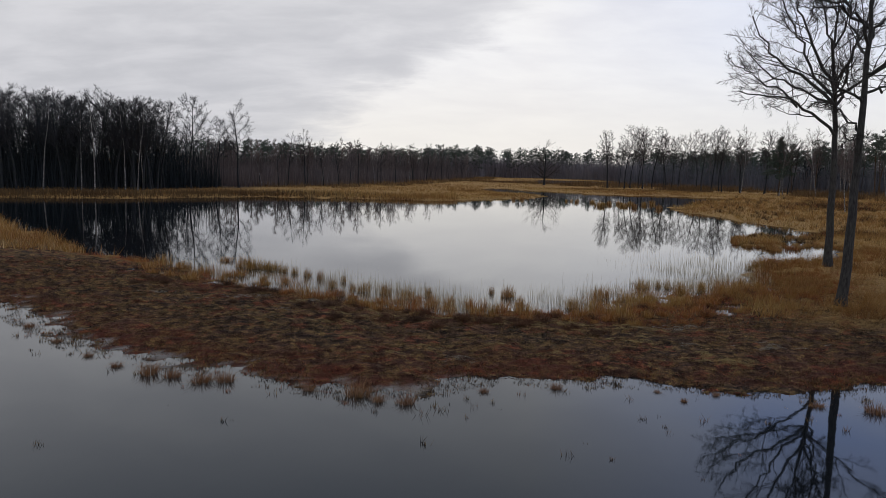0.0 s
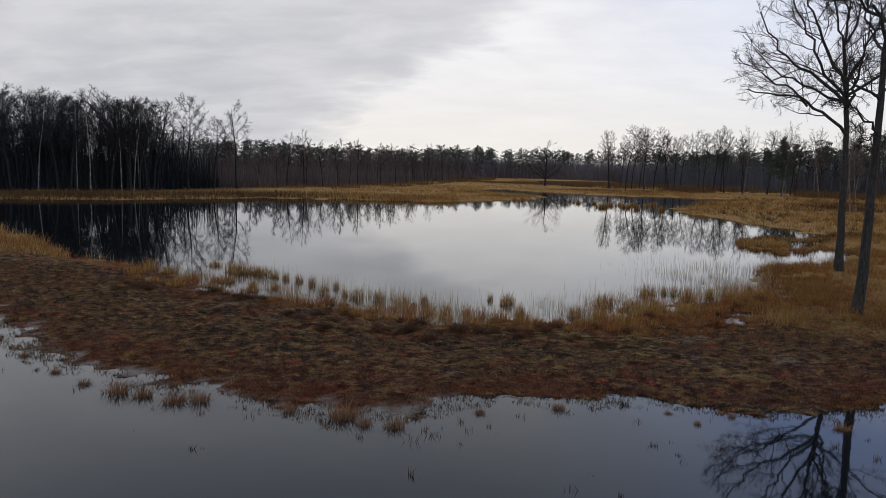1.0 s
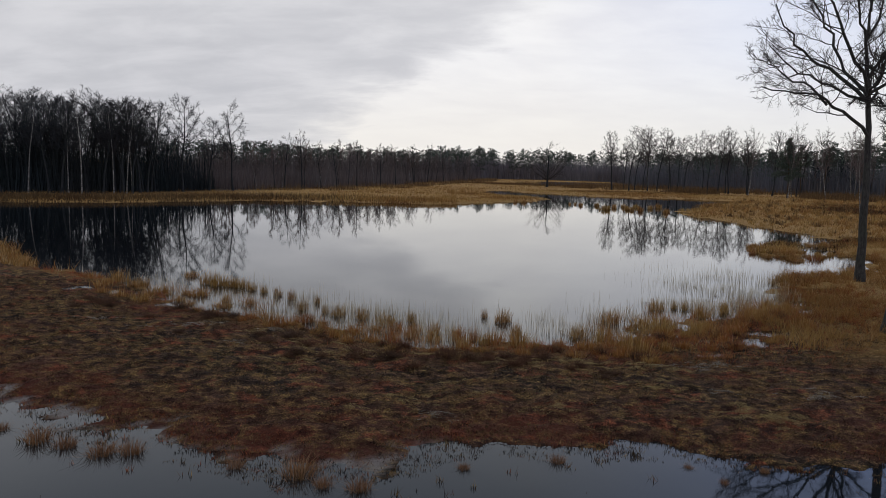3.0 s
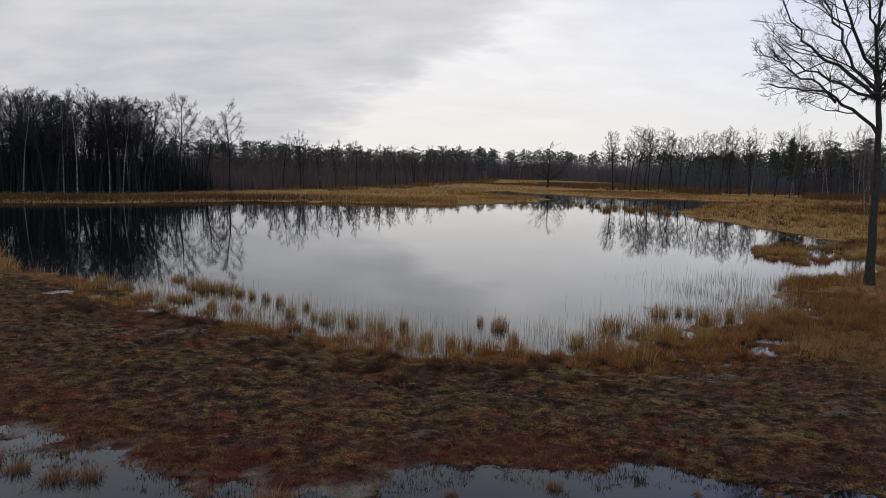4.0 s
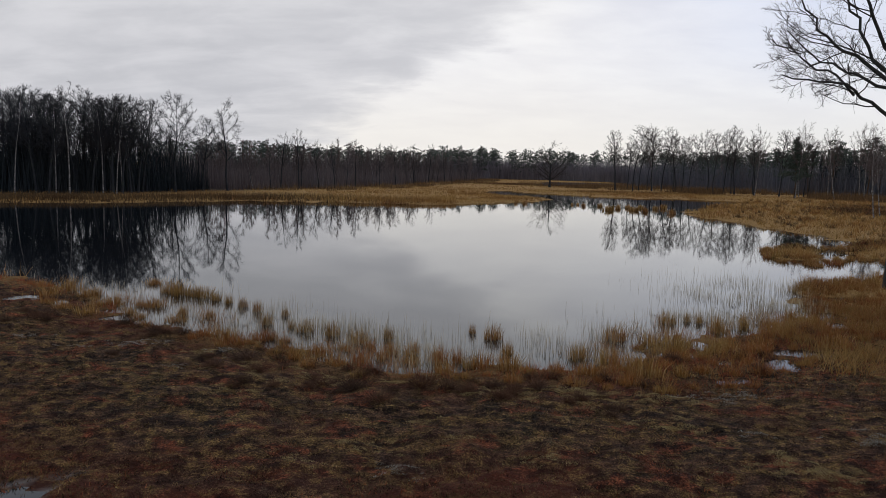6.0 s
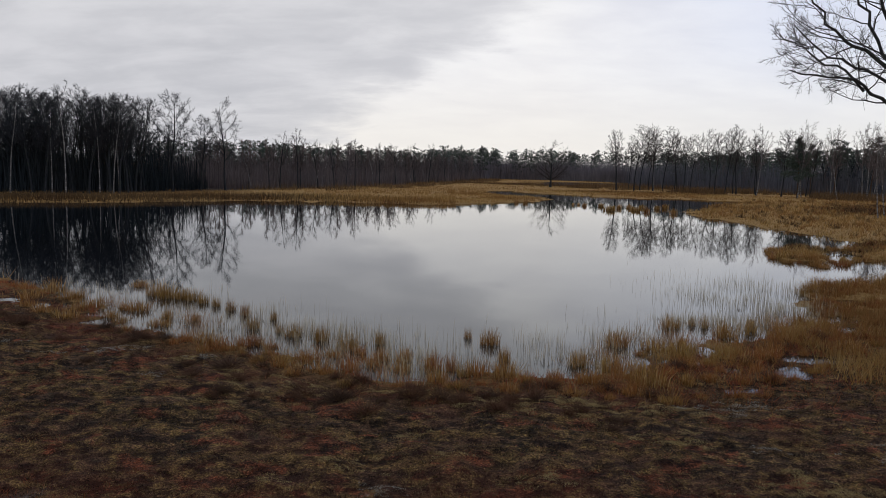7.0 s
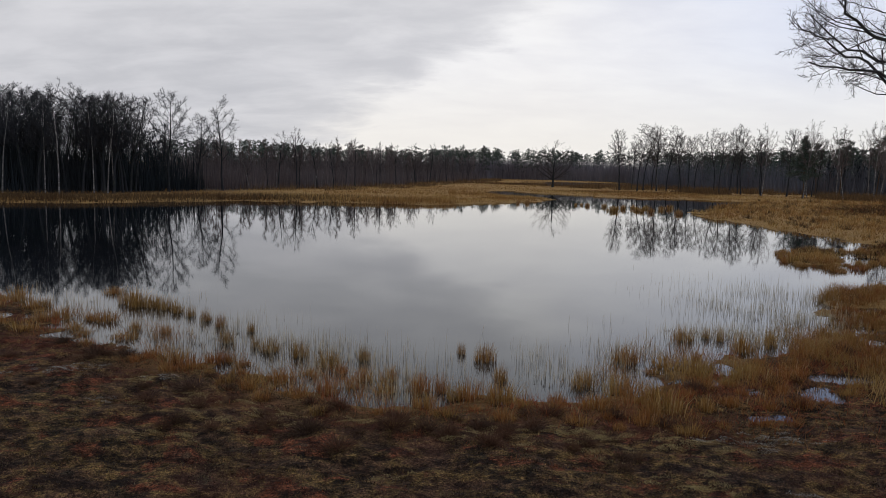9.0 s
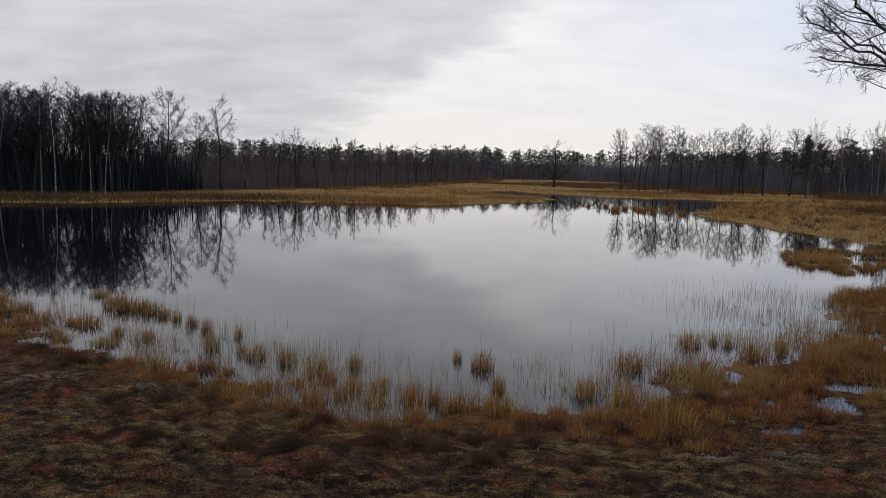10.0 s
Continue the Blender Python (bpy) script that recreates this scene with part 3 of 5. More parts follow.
def branch_out(rng, line, radius, level, rules, limbs, twigs):
    """Children along a limb, level by level. rules[level]: count, length share, angle, wobble, lift, sides."""
    if level >= len(rules):
        return
    count, share, angle, wobble, lift, sides = rules[level]
    length = np.linalg.norm(np.diff(line, axis=0), axis=1).sum()
    last = level == len(rules) - 1
    for k in range(count):
        s = 0.22 + 0.76 * (k + rng.uniform(0, 1)) / count
        at = s * (len(line) - 1)
        i = min(int(at), len(line) - 2)
        p = line[i] + (line[i + 1] - line[i]) * (at - i)
        way = side_way(rng, line[i + 1] - line[i], radians(rng.uniform(angle * 0.65, angle * 1.25)))
        own = length * share * rng.uniform(0.65, 1.2) * (1.15 - 0.55 * s)
        r = max(radius * (1 - 0.7 * s) * 0.55, rules_min(rules))
        steps = 2 if last else 4
        pts = bent(rng, p, way, own, steps, wobble, lift)
        radii = np.linspace(r, max(r * 0.3, rules_min(rules) * 0.7), len(pts))
        (twigs if last else limbs).append((pts, radii, sides))
        branch_out(rng, pts, r, level + 1, rules, limbs, twigs)


def rules_min(rules):
    return 0.006 if len(rules) > 3 else 0.011


def bare_tree(name, seed, height, radius, clear, rules, bark, twig_mat, spread=55, limbs_n=15, lift=0.12, reach=0.42, top=0.25, twig=(2600, 0.8, 0.03), droop=0.25, limb_sides=5):
    """A leafless tree: an Empty with a trunk and a crown."""
    rng = np.random.default_rng(seed)
    root = new(name)
    stem = bent(rng, (0, 0, -0.15), (0, 0, 1), height, 9, 0.04, 0.06)
    s = np.linspace(0, 1, len(stem))
    trunk = [(stem, radius * (1 - s) ** 0.8 + 0.012 + radius * 0.5 * np.exp(-s * 40), 8)]
    limbs, twigs = [], []
    for k in range(limbs_n):
        f = clear + (0.97 - clear) * ((k + rng.uniform(0, 1)) / limbs_n) ** 0.9
        at = f * (len(stem) - 1)
        i = min(int(at), len(stem) - 2)
        p = stem[i] + (stem[i + 1] - stem[i]) * (at - i)
        own = height * reach * (1 - f * (1 - top)) * rng.uniform(0.7, 1.15)
        way = side_way(rng, np.array([0, 0, 1.0]), radians(rng.uniform(spread * 0.6, spread * 1.2)), k * 2.4 + rng.uniform(-0.5, 0.5))
        r = max(radius * (1 - f) * 0.55, 0.02)
        pts = bent(rng, p, way, own, 6, 0.13, lift)
        limbs.append((pts, np.linspace(r, 0.012, len(pts)), limb_sides))
        branch_out(rng, pts, r, 0, rules, limbs, twigs)
    part("trunk", tubes_mesh("trunk", trunk, bark), root)
    part("crown", crown_mesh("crown", rng, limbs + twigs, twig_mat, *twig, droop), root)
    return root


def round_tree(name, seed, height, radius, base, wide, bark, twig_mat, limbs_n=18, twig=(5000, 0.6, 0.013), subs=7, lean=0.0, rise=1.0):
    """A leafless tree with a rounded crown: rising limbs that end on a lumpy dome from base (a share of the height) to the top, wide (a share of the height) across."""
    rng = np.random.default_rng(seed)
    root = new(name)
    stem = bent(rng, (0, 0, -0.15), (lean, 0, 1), height * 0.93, 10, 0.045, 0.05)
    s = np.linspace(0, 1, len(stem))
    trunk = [(stem, radius * (1 - s) ** 0.85 + 0.012 + radius * 0.45 * np.exp(-s * 40), 7)]
    middle = np.array([stem[6][0], stem[6][1], height * (base + 1) / 2])
    half = np.array([wide, wide, 1 - base]) * height / 2
    limbs = []
    for k in range(limbs_n):
        up = -0.72 + 1.7 * (k + rng.uniform(0, 1)) / limbs_n
        up = min(up, 0.98)
        turn = k * 2.4 + rng.uniform(-0.5, 0.5)
        flat = math.sqrt(1 - up * up)
        target = middle + half * (math.cos(turn) * flat, math.sin(turn) * flat, up) * rng.uniform(0.72, 1.05)
        run = np.hypot(*(target - middle)[:2])
        h0 = np.clip(target[2] - run * rng.uniform(0.8, 1.5) * rise, base * height * 0.8, 0.9 * height)
        at = h0 / (height * 0.93) * (len(stem) - 1)
        i = min(int(at), len(stem) - 2)
        start = stem[i] + (stem[i + 1] - stem[i]) * (at - i)
        bow = (start + target) / 2 + np.array([math.cos(turn), math.sin(turn), 0]) * run * 0.16 - (0, 0, 0.05 * run)
        q = np.linspace(0, 1, 7)[:, None]
        pts = start * (1 - q) ** 2 + bow * 2 * q * (1 - q) + target * q * q
        pts[1:] += rng.normal(0, 0.010 * height, (6, 3)) * np.linspace(0.4, 1, 6)[:, None]
        r = max(radius * 0.45 * (1 - h0 / height) ** 0.7, 0.022)
        limbs.append((pts, np.linspace(r, 0.012, 7), 3))
        for j in range(subs):
            f = 0.28 + 0.7 * (j + rng.uniform(0, 1)) / subs
            i = min(int(f * 6), 5)
            p = pts[i] + (pts[i + 1] - pts[i]) * (f * 6 - i)
            along = (pts[i + 1] - pts[i]) / (np.linalg.norm(pts[i + 1] - pts[i]) + 1e-9)
            out = (p - middle) / half
            out /= np.linalg.norm(out) + 1e-9
            way = along * 0.55 + out * 0.4 + rng.normal(0, 0.5, 3) + (0, 0, 0.06)
            way /= np.linalg.norm(way)
            own = height * wide * rng.uniform(0.12, 0.24) * (1.25 - 0.6 * f)
            line = bent(rng, p, way, own, 2, 0.2, 0.02)
            limbs.append((line, np.linspace(max(r * (1 - f) * 0.5, 0.014), 0.006, 3), 3))
    part("trunk", tubes_mesh("trunk", trunk, bark), root)
    part("crown", crown_mesh("crown", rng, limbs, twig_mat, *twig, 0.12, 0.6), root)
    return root


def needle_clump(rng, centre, size, count, flat=0.55):
    """Needle sprays scattered in a lump."""
    d = rng.normal(0, 1, (count, 3))
    d /= np.linalg.norm(d, axis=1, keepdims=True)
    roots = centre + d * size * rng.uniform(0.15, 1.0, (count, 1)) * (1, 1, flat)
    way = d + rng.normal(0, 0.5, (count, 3)) + (0, 0, 0.35)
    way /= np.linalg.norm(way, axis=1, keepdims=True)
    side = np.cross(way, rng.normal(0, 1, (count, 3)))
    side /= np.linalg.norm(side, axis=1, keepdims=True) + 1e-9
    ln, w = size * rng.uniform(0.35, 0.6, (count, 1)), size * rng.uniform(3.0, 6.5, (count, 1)) / math.sqrt(count) / 5
    return np.stack([roots - side * w, roots + side * w, roots + way * ln], 1).reshape(-1, 3)


def pine_tree(name, seed, height, radius, clear=0.5, width=0.2, clumps=34, conical=0.0, density=46, sides=(7, 4)):
    rng = np.random.default_rng(seed)
    root = new(name)
    stem = bent(rng, (0, 0, -0.15), (0, 0, 1), height * 0.97, 8, 0.035, 0.05)
    s = np.linspace(0, 1, len(stem))
    limbs = [(stem, radius * (1 - s) ** 0.7 + 0.015, sides[0])]
    verts = []
    for k in range(clumps):
        f = clear + (1.0 - clear) * (k + rng.uniform(0, 1)) / clumps
        at = min(f, 0.995) * (len(stem) - 1)
        i = min(int(at), len(stem) - 2)
        p = stem[i] + (stem[i + 1] - stem[i]) * (at - i)
        g = (f - clear) / (1 - clear)
        wide = (1 - g) if conical > 0.5 else math.sqrt(max(0.06, 1 - (2 * g - 0.75) ** 2 / 1.6))
        reach = height * width * wide * rng.uniform(0.45, 1.1)
        way = side_way(rng, np.array([0, 0, 1.0]), radians(rng.uniform(65, 95)), k * 2.4 + rng.uniform(-0.6, 0.6))
        pts = bent(rng, p, way, reach, 4, 0.1, 0.12 if conical < 0.5 else -0.02)
        if density > 20 or k % 3 == 0:
            limbs.append((pts, np.linspace(max(0.02, radius * 0.35 * (1 - f)), 0.012, len(pts)), sides[1]))
        for q in (1.0, 0.62):
            c = pts[0] + (pts[-1] - pts[0]) * q
            verts.append(needle_clump(rng, c + rng.normal(0, 0.15, 3), height * rng.uniform(0.04, 0.075) * (0.6 + 0.4 * wide), density))
    v = np.concatenate(verts)
    part("trunk", tubes_mesh("trunk", limbs, M_PINE_BARK), root)
    part("crown", raw_mesh("crown", v, np.arange(len(v)).reshape(-1, 3), M_NEEDLE), root)
    return root


def stand(proto, spots, rng, label, category, group, sizes=(0.88, 1.12)):
    """Copies of the prototypes at (x, y) or (x, y, scale), each standing on the ground; the prototypes take the first spots."""
    for k, spot in enumerate(spots):
        x, y = spot[:2]
        size = spot[2] if len(spot) > 2 else rng.uniform(*sizes)
        src = proto[k % len(proto)]
        m = pose(x, y, height_at(x, y), rng.uniform(-1.5, 1.5), rng.uniform(-1.5, 1.5), rng.uniform(0, 360))
        ob = src if k < len(proto) else copy_thing(src, m)
        ob.matrix_basis = m @ Matrix.Diagonal((size, size, size * rng.uniform(0.96, 1.05), 1))
        tagged(ob, label, category, group)


def hero_oak(name, seed, base, trunk, limbs_in, radius, height_label):
    """An old bare oak whose main limbs follow guide lines (x, height, depth) from its base."""
    rng = np.random.default_rng(seed)
    root = new(name)
    z0 = height_at(*base)
    root.matrix_basis = pose(base[0], base[1], z0)

    def curve(points, times):
        p = np.array(points, float)
        k = np.linspace(0, len(p) - 1, times)
        q = np.stack([np.interp(k, np.arange(len(p)), p[:, c]) for c in range(3)], -1)
        q[1:-1] = (q[:-2] + 2 * q[1:-1] + q[2:]) / 4
        return q

    stem = curve([(x, d, h - z0) for x, h, d in trunk], 22)
    stem[1:, :2] += rng.normal(0, 0.025, (21, 2))
    s = np.linspace(0, 1, 22)
    trunks = [(stem, radius * (1 - 0.93 * s ** 1.15) + radius * 0.55 * np.exp(-s * 45), 12)]
    limbs, twigs = [], []
    rules = [(9, 0.50, 44, 0.17, 0.045, 5), (7, 0.48, 42, 0.2, 0.05, 4), (6, 0.5, 42, 0.22, 0.04, 3)]
    for line, r in limbs_in:
        pts = curve([(x, d, h - z0) for x, h, d in line], 12)
        pts[1:] += rng.normal(0, 0.077, (11, 3))
        r *= 0.82
        part("limb", tubes_mesh("limb", [(pts, r * np.linspace(1, 0.35, 12) ** 1.3 + 0.006, 7)], M_BARK), root)
        fine_branches(rng, pts, r, 0, rules, limbs, twigs)
    part("trunk", tubes_mesh("trunk", trunks, M_BARK), root)
    part("crown", crown_mesh("crown", rng, limbs + twigs, M_OAK_TWIG, 9000, 0.34, 0.008, 0.2), root)
    return tagged(root, height_label, "tree", "bare oaks on the bank")


def fine_branches(rng, line, radius, level, rules, limbs, twigs):
    if level >= len(rules):
        return
    count, share, angle, wobble, lift, sides = rules[level]
    length = np.linalg.norm(np.diff(line, axis=0), axis=1).sum()
    for k in range(count):
        s = 0.18 + 0.82 * (k + rng.uniform(0, 1)) / count
        at = s * (len(line) - 1)
        i = min(int(at), len(line) - 2)
        p = line[i] + (line[i + 1] - line[i]) * (at - i)
        way = side_way(rng, line[i + 1] - line[i], radians(rng.uniform(angle * 0.6, angle * 1.3)))
        own = length * share * rng.uniform(0.6, 1.2) * (1.15 - 0.75 * s)
        r = max(radius * (1 - 0.75 * s) * 0.5, (0.016, 0.010, 0.006)[level])
        pts = bent(rng, p, way, own, (5, 4, 3)[level], wobble, lift)
        (twigs if level == 2 else limbs).append((pts, np.linspace(r, max(0.35 * r, 0.005), len(pts)), sides))
        fine_branches(rng, pts, r, level + 1, rules, limbs, twigs)


def make_oaks():
    trunk = [(0.11, -0.10, 0.00), (0.00, 2.28, 0.00), (-0.05, 3.91, 0.00), (-0.09, 5.45, 0.00), (-0.13, 7.18, 0.00), (-0.29, 8.72, 0.00), (-0.41, 10.08, 0.00), (-0.63, 11.35, 0.09), (-0.54, 12.80, 0.09), (-0.54, 14.16, 0.00), (-0.63, 16.06, 0.00)]
    limbs = [
        ([(-0.15, 7.18, 0.00), (-1.00, 7.99, -0.27), (-1.90, 8.17, -0.54), (-2.72, 8.63, -0.73), (-3.26, 9.08, -0.91), (-4.26, 9.13, -1.09), (-5.08, 8.99, -1.18), (-5.89, 9.17, -1.18)], 0.100),
        ([(-2.63, 8.54, -0.73), (-3.72, 9.53, -0.36), (-4.44, 9.99, -0.18), (-5.17, 10.44, 0.09), (-5.80, 10.99, 0.18)], 0.063),
        ([(-0.33, 8.81, 0.00), (-1.54, 10.17, 0.54), (-2.45, 10.71, 1.00), (-3.17, 11.53, 1.36), (-3.81, 12.53, 1.63), (-4.26, 13.71, 1.81)], 0.109),
        ([(-0.38, 9.44, 0.00), (-1.72, 10.99, -0.63), (-2.54, 12.44, -1.09), (-3.26, 13.34, -1.36), (-3.72, 14.61, -1.63)], 0.100),
        ([(-0.36, 9.17, 0.00), (-1.27, 10.44, 0.82), (-1.45, 11.89, 1.54), (-1.72, 12.98, 2.00), (-2.27, 14.43, 2.36), (-2.72, 15.70, 2.54)], 0.100),
        ([(-0.25, 8.45, 0.00), (0.36, 9.63, 0.45), (0.73, 10.80, 1.00), (1.27, 12.07, 1.45), (1.45, 13.89, 1.81)], 0.100),
        ([(-0.41, 9.90, 0.00), (0.00, 11.35, -0.91), (0.18, 12.80, -1.54), (0.54, 14.43, -2.00)], 0.091),
        ([(-0.36, 9.17, 0.00), (0.82, 10.26, -0.73), (2.18, 11.26, -1.45), (3.63, 12.26, -1.81), (4.53, 13.53, -2.00)], 0.091),
        ([(-0.33, 8.99, 0.00), (0.18, 9.72, 1.45), (1.45, 10.62, 2.90), (2.72, 11.89, 3.81)], 0.091),
        ([(-0.27, 8.54, 0.00), (-0.91, 9.35, -1.45), (-1.45, 10.26, -2.90), (-2.00, 11.53, -3.99)], 0.091),
        ([(-0.33, 8.81, 0.00), (-1.09, 9.72, 1.63), (-2.36, 10.62, 3.08), (-3.45, 12.07, 3.99)], 0.091),
        ([(-0.63, 11.17, 0.00), (-1.27, 12.80, -0.45), (-2.00, 14.25, -0.73), (-2.36, 15.88, -0.82)], 0.073),
        ([(-0.63, 11.71, 0.00), (0.18, 13.34, 0.45), (0.73, 14.79, 0.73), (1.09, 16.06, 0.82)], 0.073),
        ([(-0.54, 12.98, 0.00), (-0.82, 14.43, 0.54), (-1.09, 16.25, 0.82)], 0.054),
    ]
    hero_oak("oak_tree", 11, (20.79, 38.00), trunk, limbs, 0.195, "bare grey oak with a wide low crown on the grassy bank")
    trunk = [(0.02, -0.10, 0.00), (0.12, 1.92, 0.00), (0.17, 4.28, 0.00), (0.20, 7.35, 0.00), (0.18, 10.25, 0.00), (0.18, 13.69, 0.00), (0.09, 15.86, 0.00)]
    limbs = [
        ([(0.18, 7.71, 0.00), (-0.41, 7.99, -0.27), (-1.04, 8.35, -0.54), (-1.76, 8.53, -0.81), (-2.49, 8.80, -1.00)], 0.068),
        ([(0.18, 6.63, 0.00), (-0.14, 7.35, 0.27), (-0.59, 7.71, 0.63), (-1.13, 7.80, 1.00)], 0.054),
        ([(0.18, 10.43, 0.00), (-0.41, 11.24, 0.27), (-0.95, 11.51, 0.54), (-1.85, 11.70, 0.81), (-2.67, 11.97, 1.00)], 0.072),
        ([(0.18, 9.80, 0.00), (-0.68, 10.79, -0.54), (-1.58, 10.97, -1.00), (-2.40, 10.88, -1.36), (-3.03, 10.61, -1.63)], 0.068),
        ([(0.18, 9.98, 0.00), (0.77, 10.70, 0.18), (1.40, 11.24, 0.36), (2.31, 12.15, 0.54)], 0.072),
        ([(0.18, 8.17, 0.00), (0.86, 8.26, 0.36), (1.67, 8.53, 0.81), (2.67, 9.34, 1.18)], 0.068),
        ([(0.18, 6.63, 0.00), (-0.32, 6.45, -0.36), (-0.86, 6.36, -0.72)], 0.032),
        ([(0.18, 8.80, 0.00), (0.68, 9.43, -0.81), (1.22, 10.16, -1.63), (1.58, 11.33, -2.35)], 0.068),
        ([(0.18, 9.34, 0.00), (0.41, 10.07, 1.09), (0.50, 10.97, 1.99), (0.32, 12.24, 2.71)], 0.068),
        ([(0.18, 11.51, 0.00), (-0.50, 12.60, 0.45), (-1.22, 13.69, 0.72), (-1.67, 14.95, 0.90)], 0.063),
        ([(0.18, 11.88, 0.00), (0.86, 12.96, -0.36), (1.58, 14.05, -0.63), (1.95, 15.31, -0.81)], 0.063),
        ([(0.18, 13.14, 0.00), (-0.14, 14.41, -0.54), (-0.50, 15.68, -0.81)], 0.045),
    ]
    hero_oak("oak_tree", 23, (15.20, 26.60), trunk, limbs, 0.195, "tall slender bare oak rising from the sedge bank")


make_oaks()


def wood_spots(rng, line, count, depth, first=0.0):
    """Spots along a line, set back from it by up to depth (to the left of its run)."""
    p = np.array(line, float)
    seg = np.linalg.norm(np.diff(p, axis=0), axis=1)
    run = np.concatenate([[0], np.cumsum(seg)])
    out = []
    for k in range(count):
        s = (k + rng.uniform(0, 1)) / count * run[-1]
        i = min(np.searchsorted(run, s) - 1, len(seg) - 1) if s > 0 else 0
        a, b = p[i], p[i + 1]
        q = a + (b - a) * (s - run[i]) / seg[i]
        n = np.array([-(b - a)[1], (b - a)[0]]) / seg[i]
        out.append(tuple(q + n * (first + depth * rng.uniform(0, 1) ** 1.2)))
    return out


LEFT_EDGE = [(-114, 80), (-86, 90), (-68, 94), (-52, 102), (-43, 117), (-38, 127)]
LEFT_TALL = [(-76, 91), (-63, 96), (-52, 102), (-43.8, 116.5)]
BACK_EDGE = [(-37, 130), (-28, 147), (-21, 161), (-13, 189), (-6, 229), (1, 256), (9, 286), (15, 330)]
RIGHT_EDGE = [(60, 262), (66, 240), (78, 222), (92, 210), (98, 197), (110, 190), (124, 172), (148, 140)]
FAR_EDGE = [(10, 372), (40, 392), (80, 372), (100, 330), (118, 300), (150, 265), (200, 215)]


def make_woods():
    rng = np.random.default_rng(77)
    tall = [round_tree("bare_tree", 100 + k, 17.5, 0.19, (0.42, 0.42, 0.42, 0.46)[k], (0.42, 0.40, 0.34, 0.38)[k], M_DARK_BARK, M_DARK_TWIG, (24, 20, 20, 20)[k], ((14000, 0.55, 0.015), (10000, 0.5, 0.015), (4600, 0.55, 0.020), (4600, 0.55, 0.020))[k], (11, 11, 7, 7)[k]) for k in range(4)]
    birch = [round_tree("birch_tree", 200 + k, 18, 0.11, 0.46, (0.25, 0.30, 0.27)[k], M_BIRCH, (M_DARK_TWIG, M_BIRCH_TWIG, M_DARK_TWIG)[k], 18, (4200, 0.5, 0.018), 7, (0.02, 0.08, -0.05)[k], 1.6) for k in range(3)]
    pines = [pine_tree("pine_tree", 300 + k, 15, 0.16, 0.58, 0.19, 17, 0.0, 34) for k in range(3)]
    # single trees that stand out of the woods' edge
    front = [(-42.3, 118, 0.93), (-37.0, 127.3, 0.88), (-39.8, 123.5, 0.74), (-31.6, 143, 0.70), (-28.8, 146, 0.72), (-26, 152, 0.62), (-20, 172, 0.7), (-14, 196, 0.75), (-6, 240, 0.8)]
    slim = [round_tree("bare_tree", 150 + k, 12, 0.14, (0.42, 0.36)[k], (0.36, 0.30)[k], M_DARK_BARK, M_TWIG, 16, (3200, 0.42, 0.013), 8) for k in range(2)]
    thin = [(-31.6, 143, 0.93), (-28.8, 146, 0.96), (-26, 152, 0.83), (-20, 164, 0.9), (-13, 188, 0.9), (-6, 229, 1.0), (-23.5, 157, 0.8), (-16, 178, 0.85), (-9.5, 210, 0.95), (-1, 250, 0.95)]
    thin += [(x, y, rng.uniform(0.5, 0.7)) for x, y in wood_spots(rng, BACK_EDGE, 24, 7, -1)]
    pale = round_tree("birch_tree", 170, 11, 0.09, 0.42, 0.26, M_BIRCH, M_BIRCH_TWIG, 12, (1700, 0.5, 0.013), 6, 0.03, 1.5)
    stand([pale], [(x, y, rng.uniform(0.55, 0.8)) for x, y in wood_spots(rng, BACK_EDGE[:6], 16, 5, 0)], rng, "young pale-stemmed birch before the brown thicket", "tree", "young birches before the thicket")
    stand(slim, thin, rng, "slender bare tree before the brown thicket", "tree", "slender trees before the thicket")
    stand(tall[:2], front[:3], rng, "tall bare tree at the edge of the dark wood", "tree", "trees at the wood's edge")
    white = [(-50.4, 102, 0.86), (-46.4, 107, 0.76), (-46.1, 108.2, 0.72), (-47.8, 106, 0.74), (-52.8, 103, 0.72), (-57, 100.5, 0.78), (-64, 96, 0.8)]
    stand(birch[::2], white, rng, "white-stemmed birch at the edge of the dark wood", "tree", "birches at the wood's edge")
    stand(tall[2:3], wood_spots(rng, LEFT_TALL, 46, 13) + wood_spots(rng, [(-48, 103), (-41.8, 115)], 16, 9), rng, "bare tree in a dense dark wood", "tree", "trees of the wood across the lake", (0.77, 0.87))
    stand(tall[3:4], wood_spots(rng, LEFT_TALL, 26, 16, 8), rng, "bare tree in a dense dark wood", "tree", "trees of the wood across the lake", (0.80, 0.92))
    # right wood: birches and pines before a darker stand
    right = [(57, 204, 1.0), (75.5, 181, 0.98), (92, 178, 0.95), (99, 177, 0.98), (107, 172, 0.9), (103, 180, 0.9), (83.5, 175, 0.85), (116, 166, 0.9)]
    right += [(79.5, 168.5, 0.95), (86.5, 165, 0.92), (92.5, 164, 0.95), (54.5, 96, 0.62), (55.6, 96.5, 0.58)]
    stand(birch[1:2], right, rng, "slender pale-stemmed birch before the pine wood", "tree", "birches before the pine wood")
    grey = [round_tree("bare_tree", 260 + k, 17.5, 0.15, (0.44, 0.50)[k], (0.36, 0.31)[k], M_DARK_BARK, M_TWIG, 28, (7600, 0.5, 0.019), 6, (0.05, -0.03)[k], 0.9) for k in range(2)]
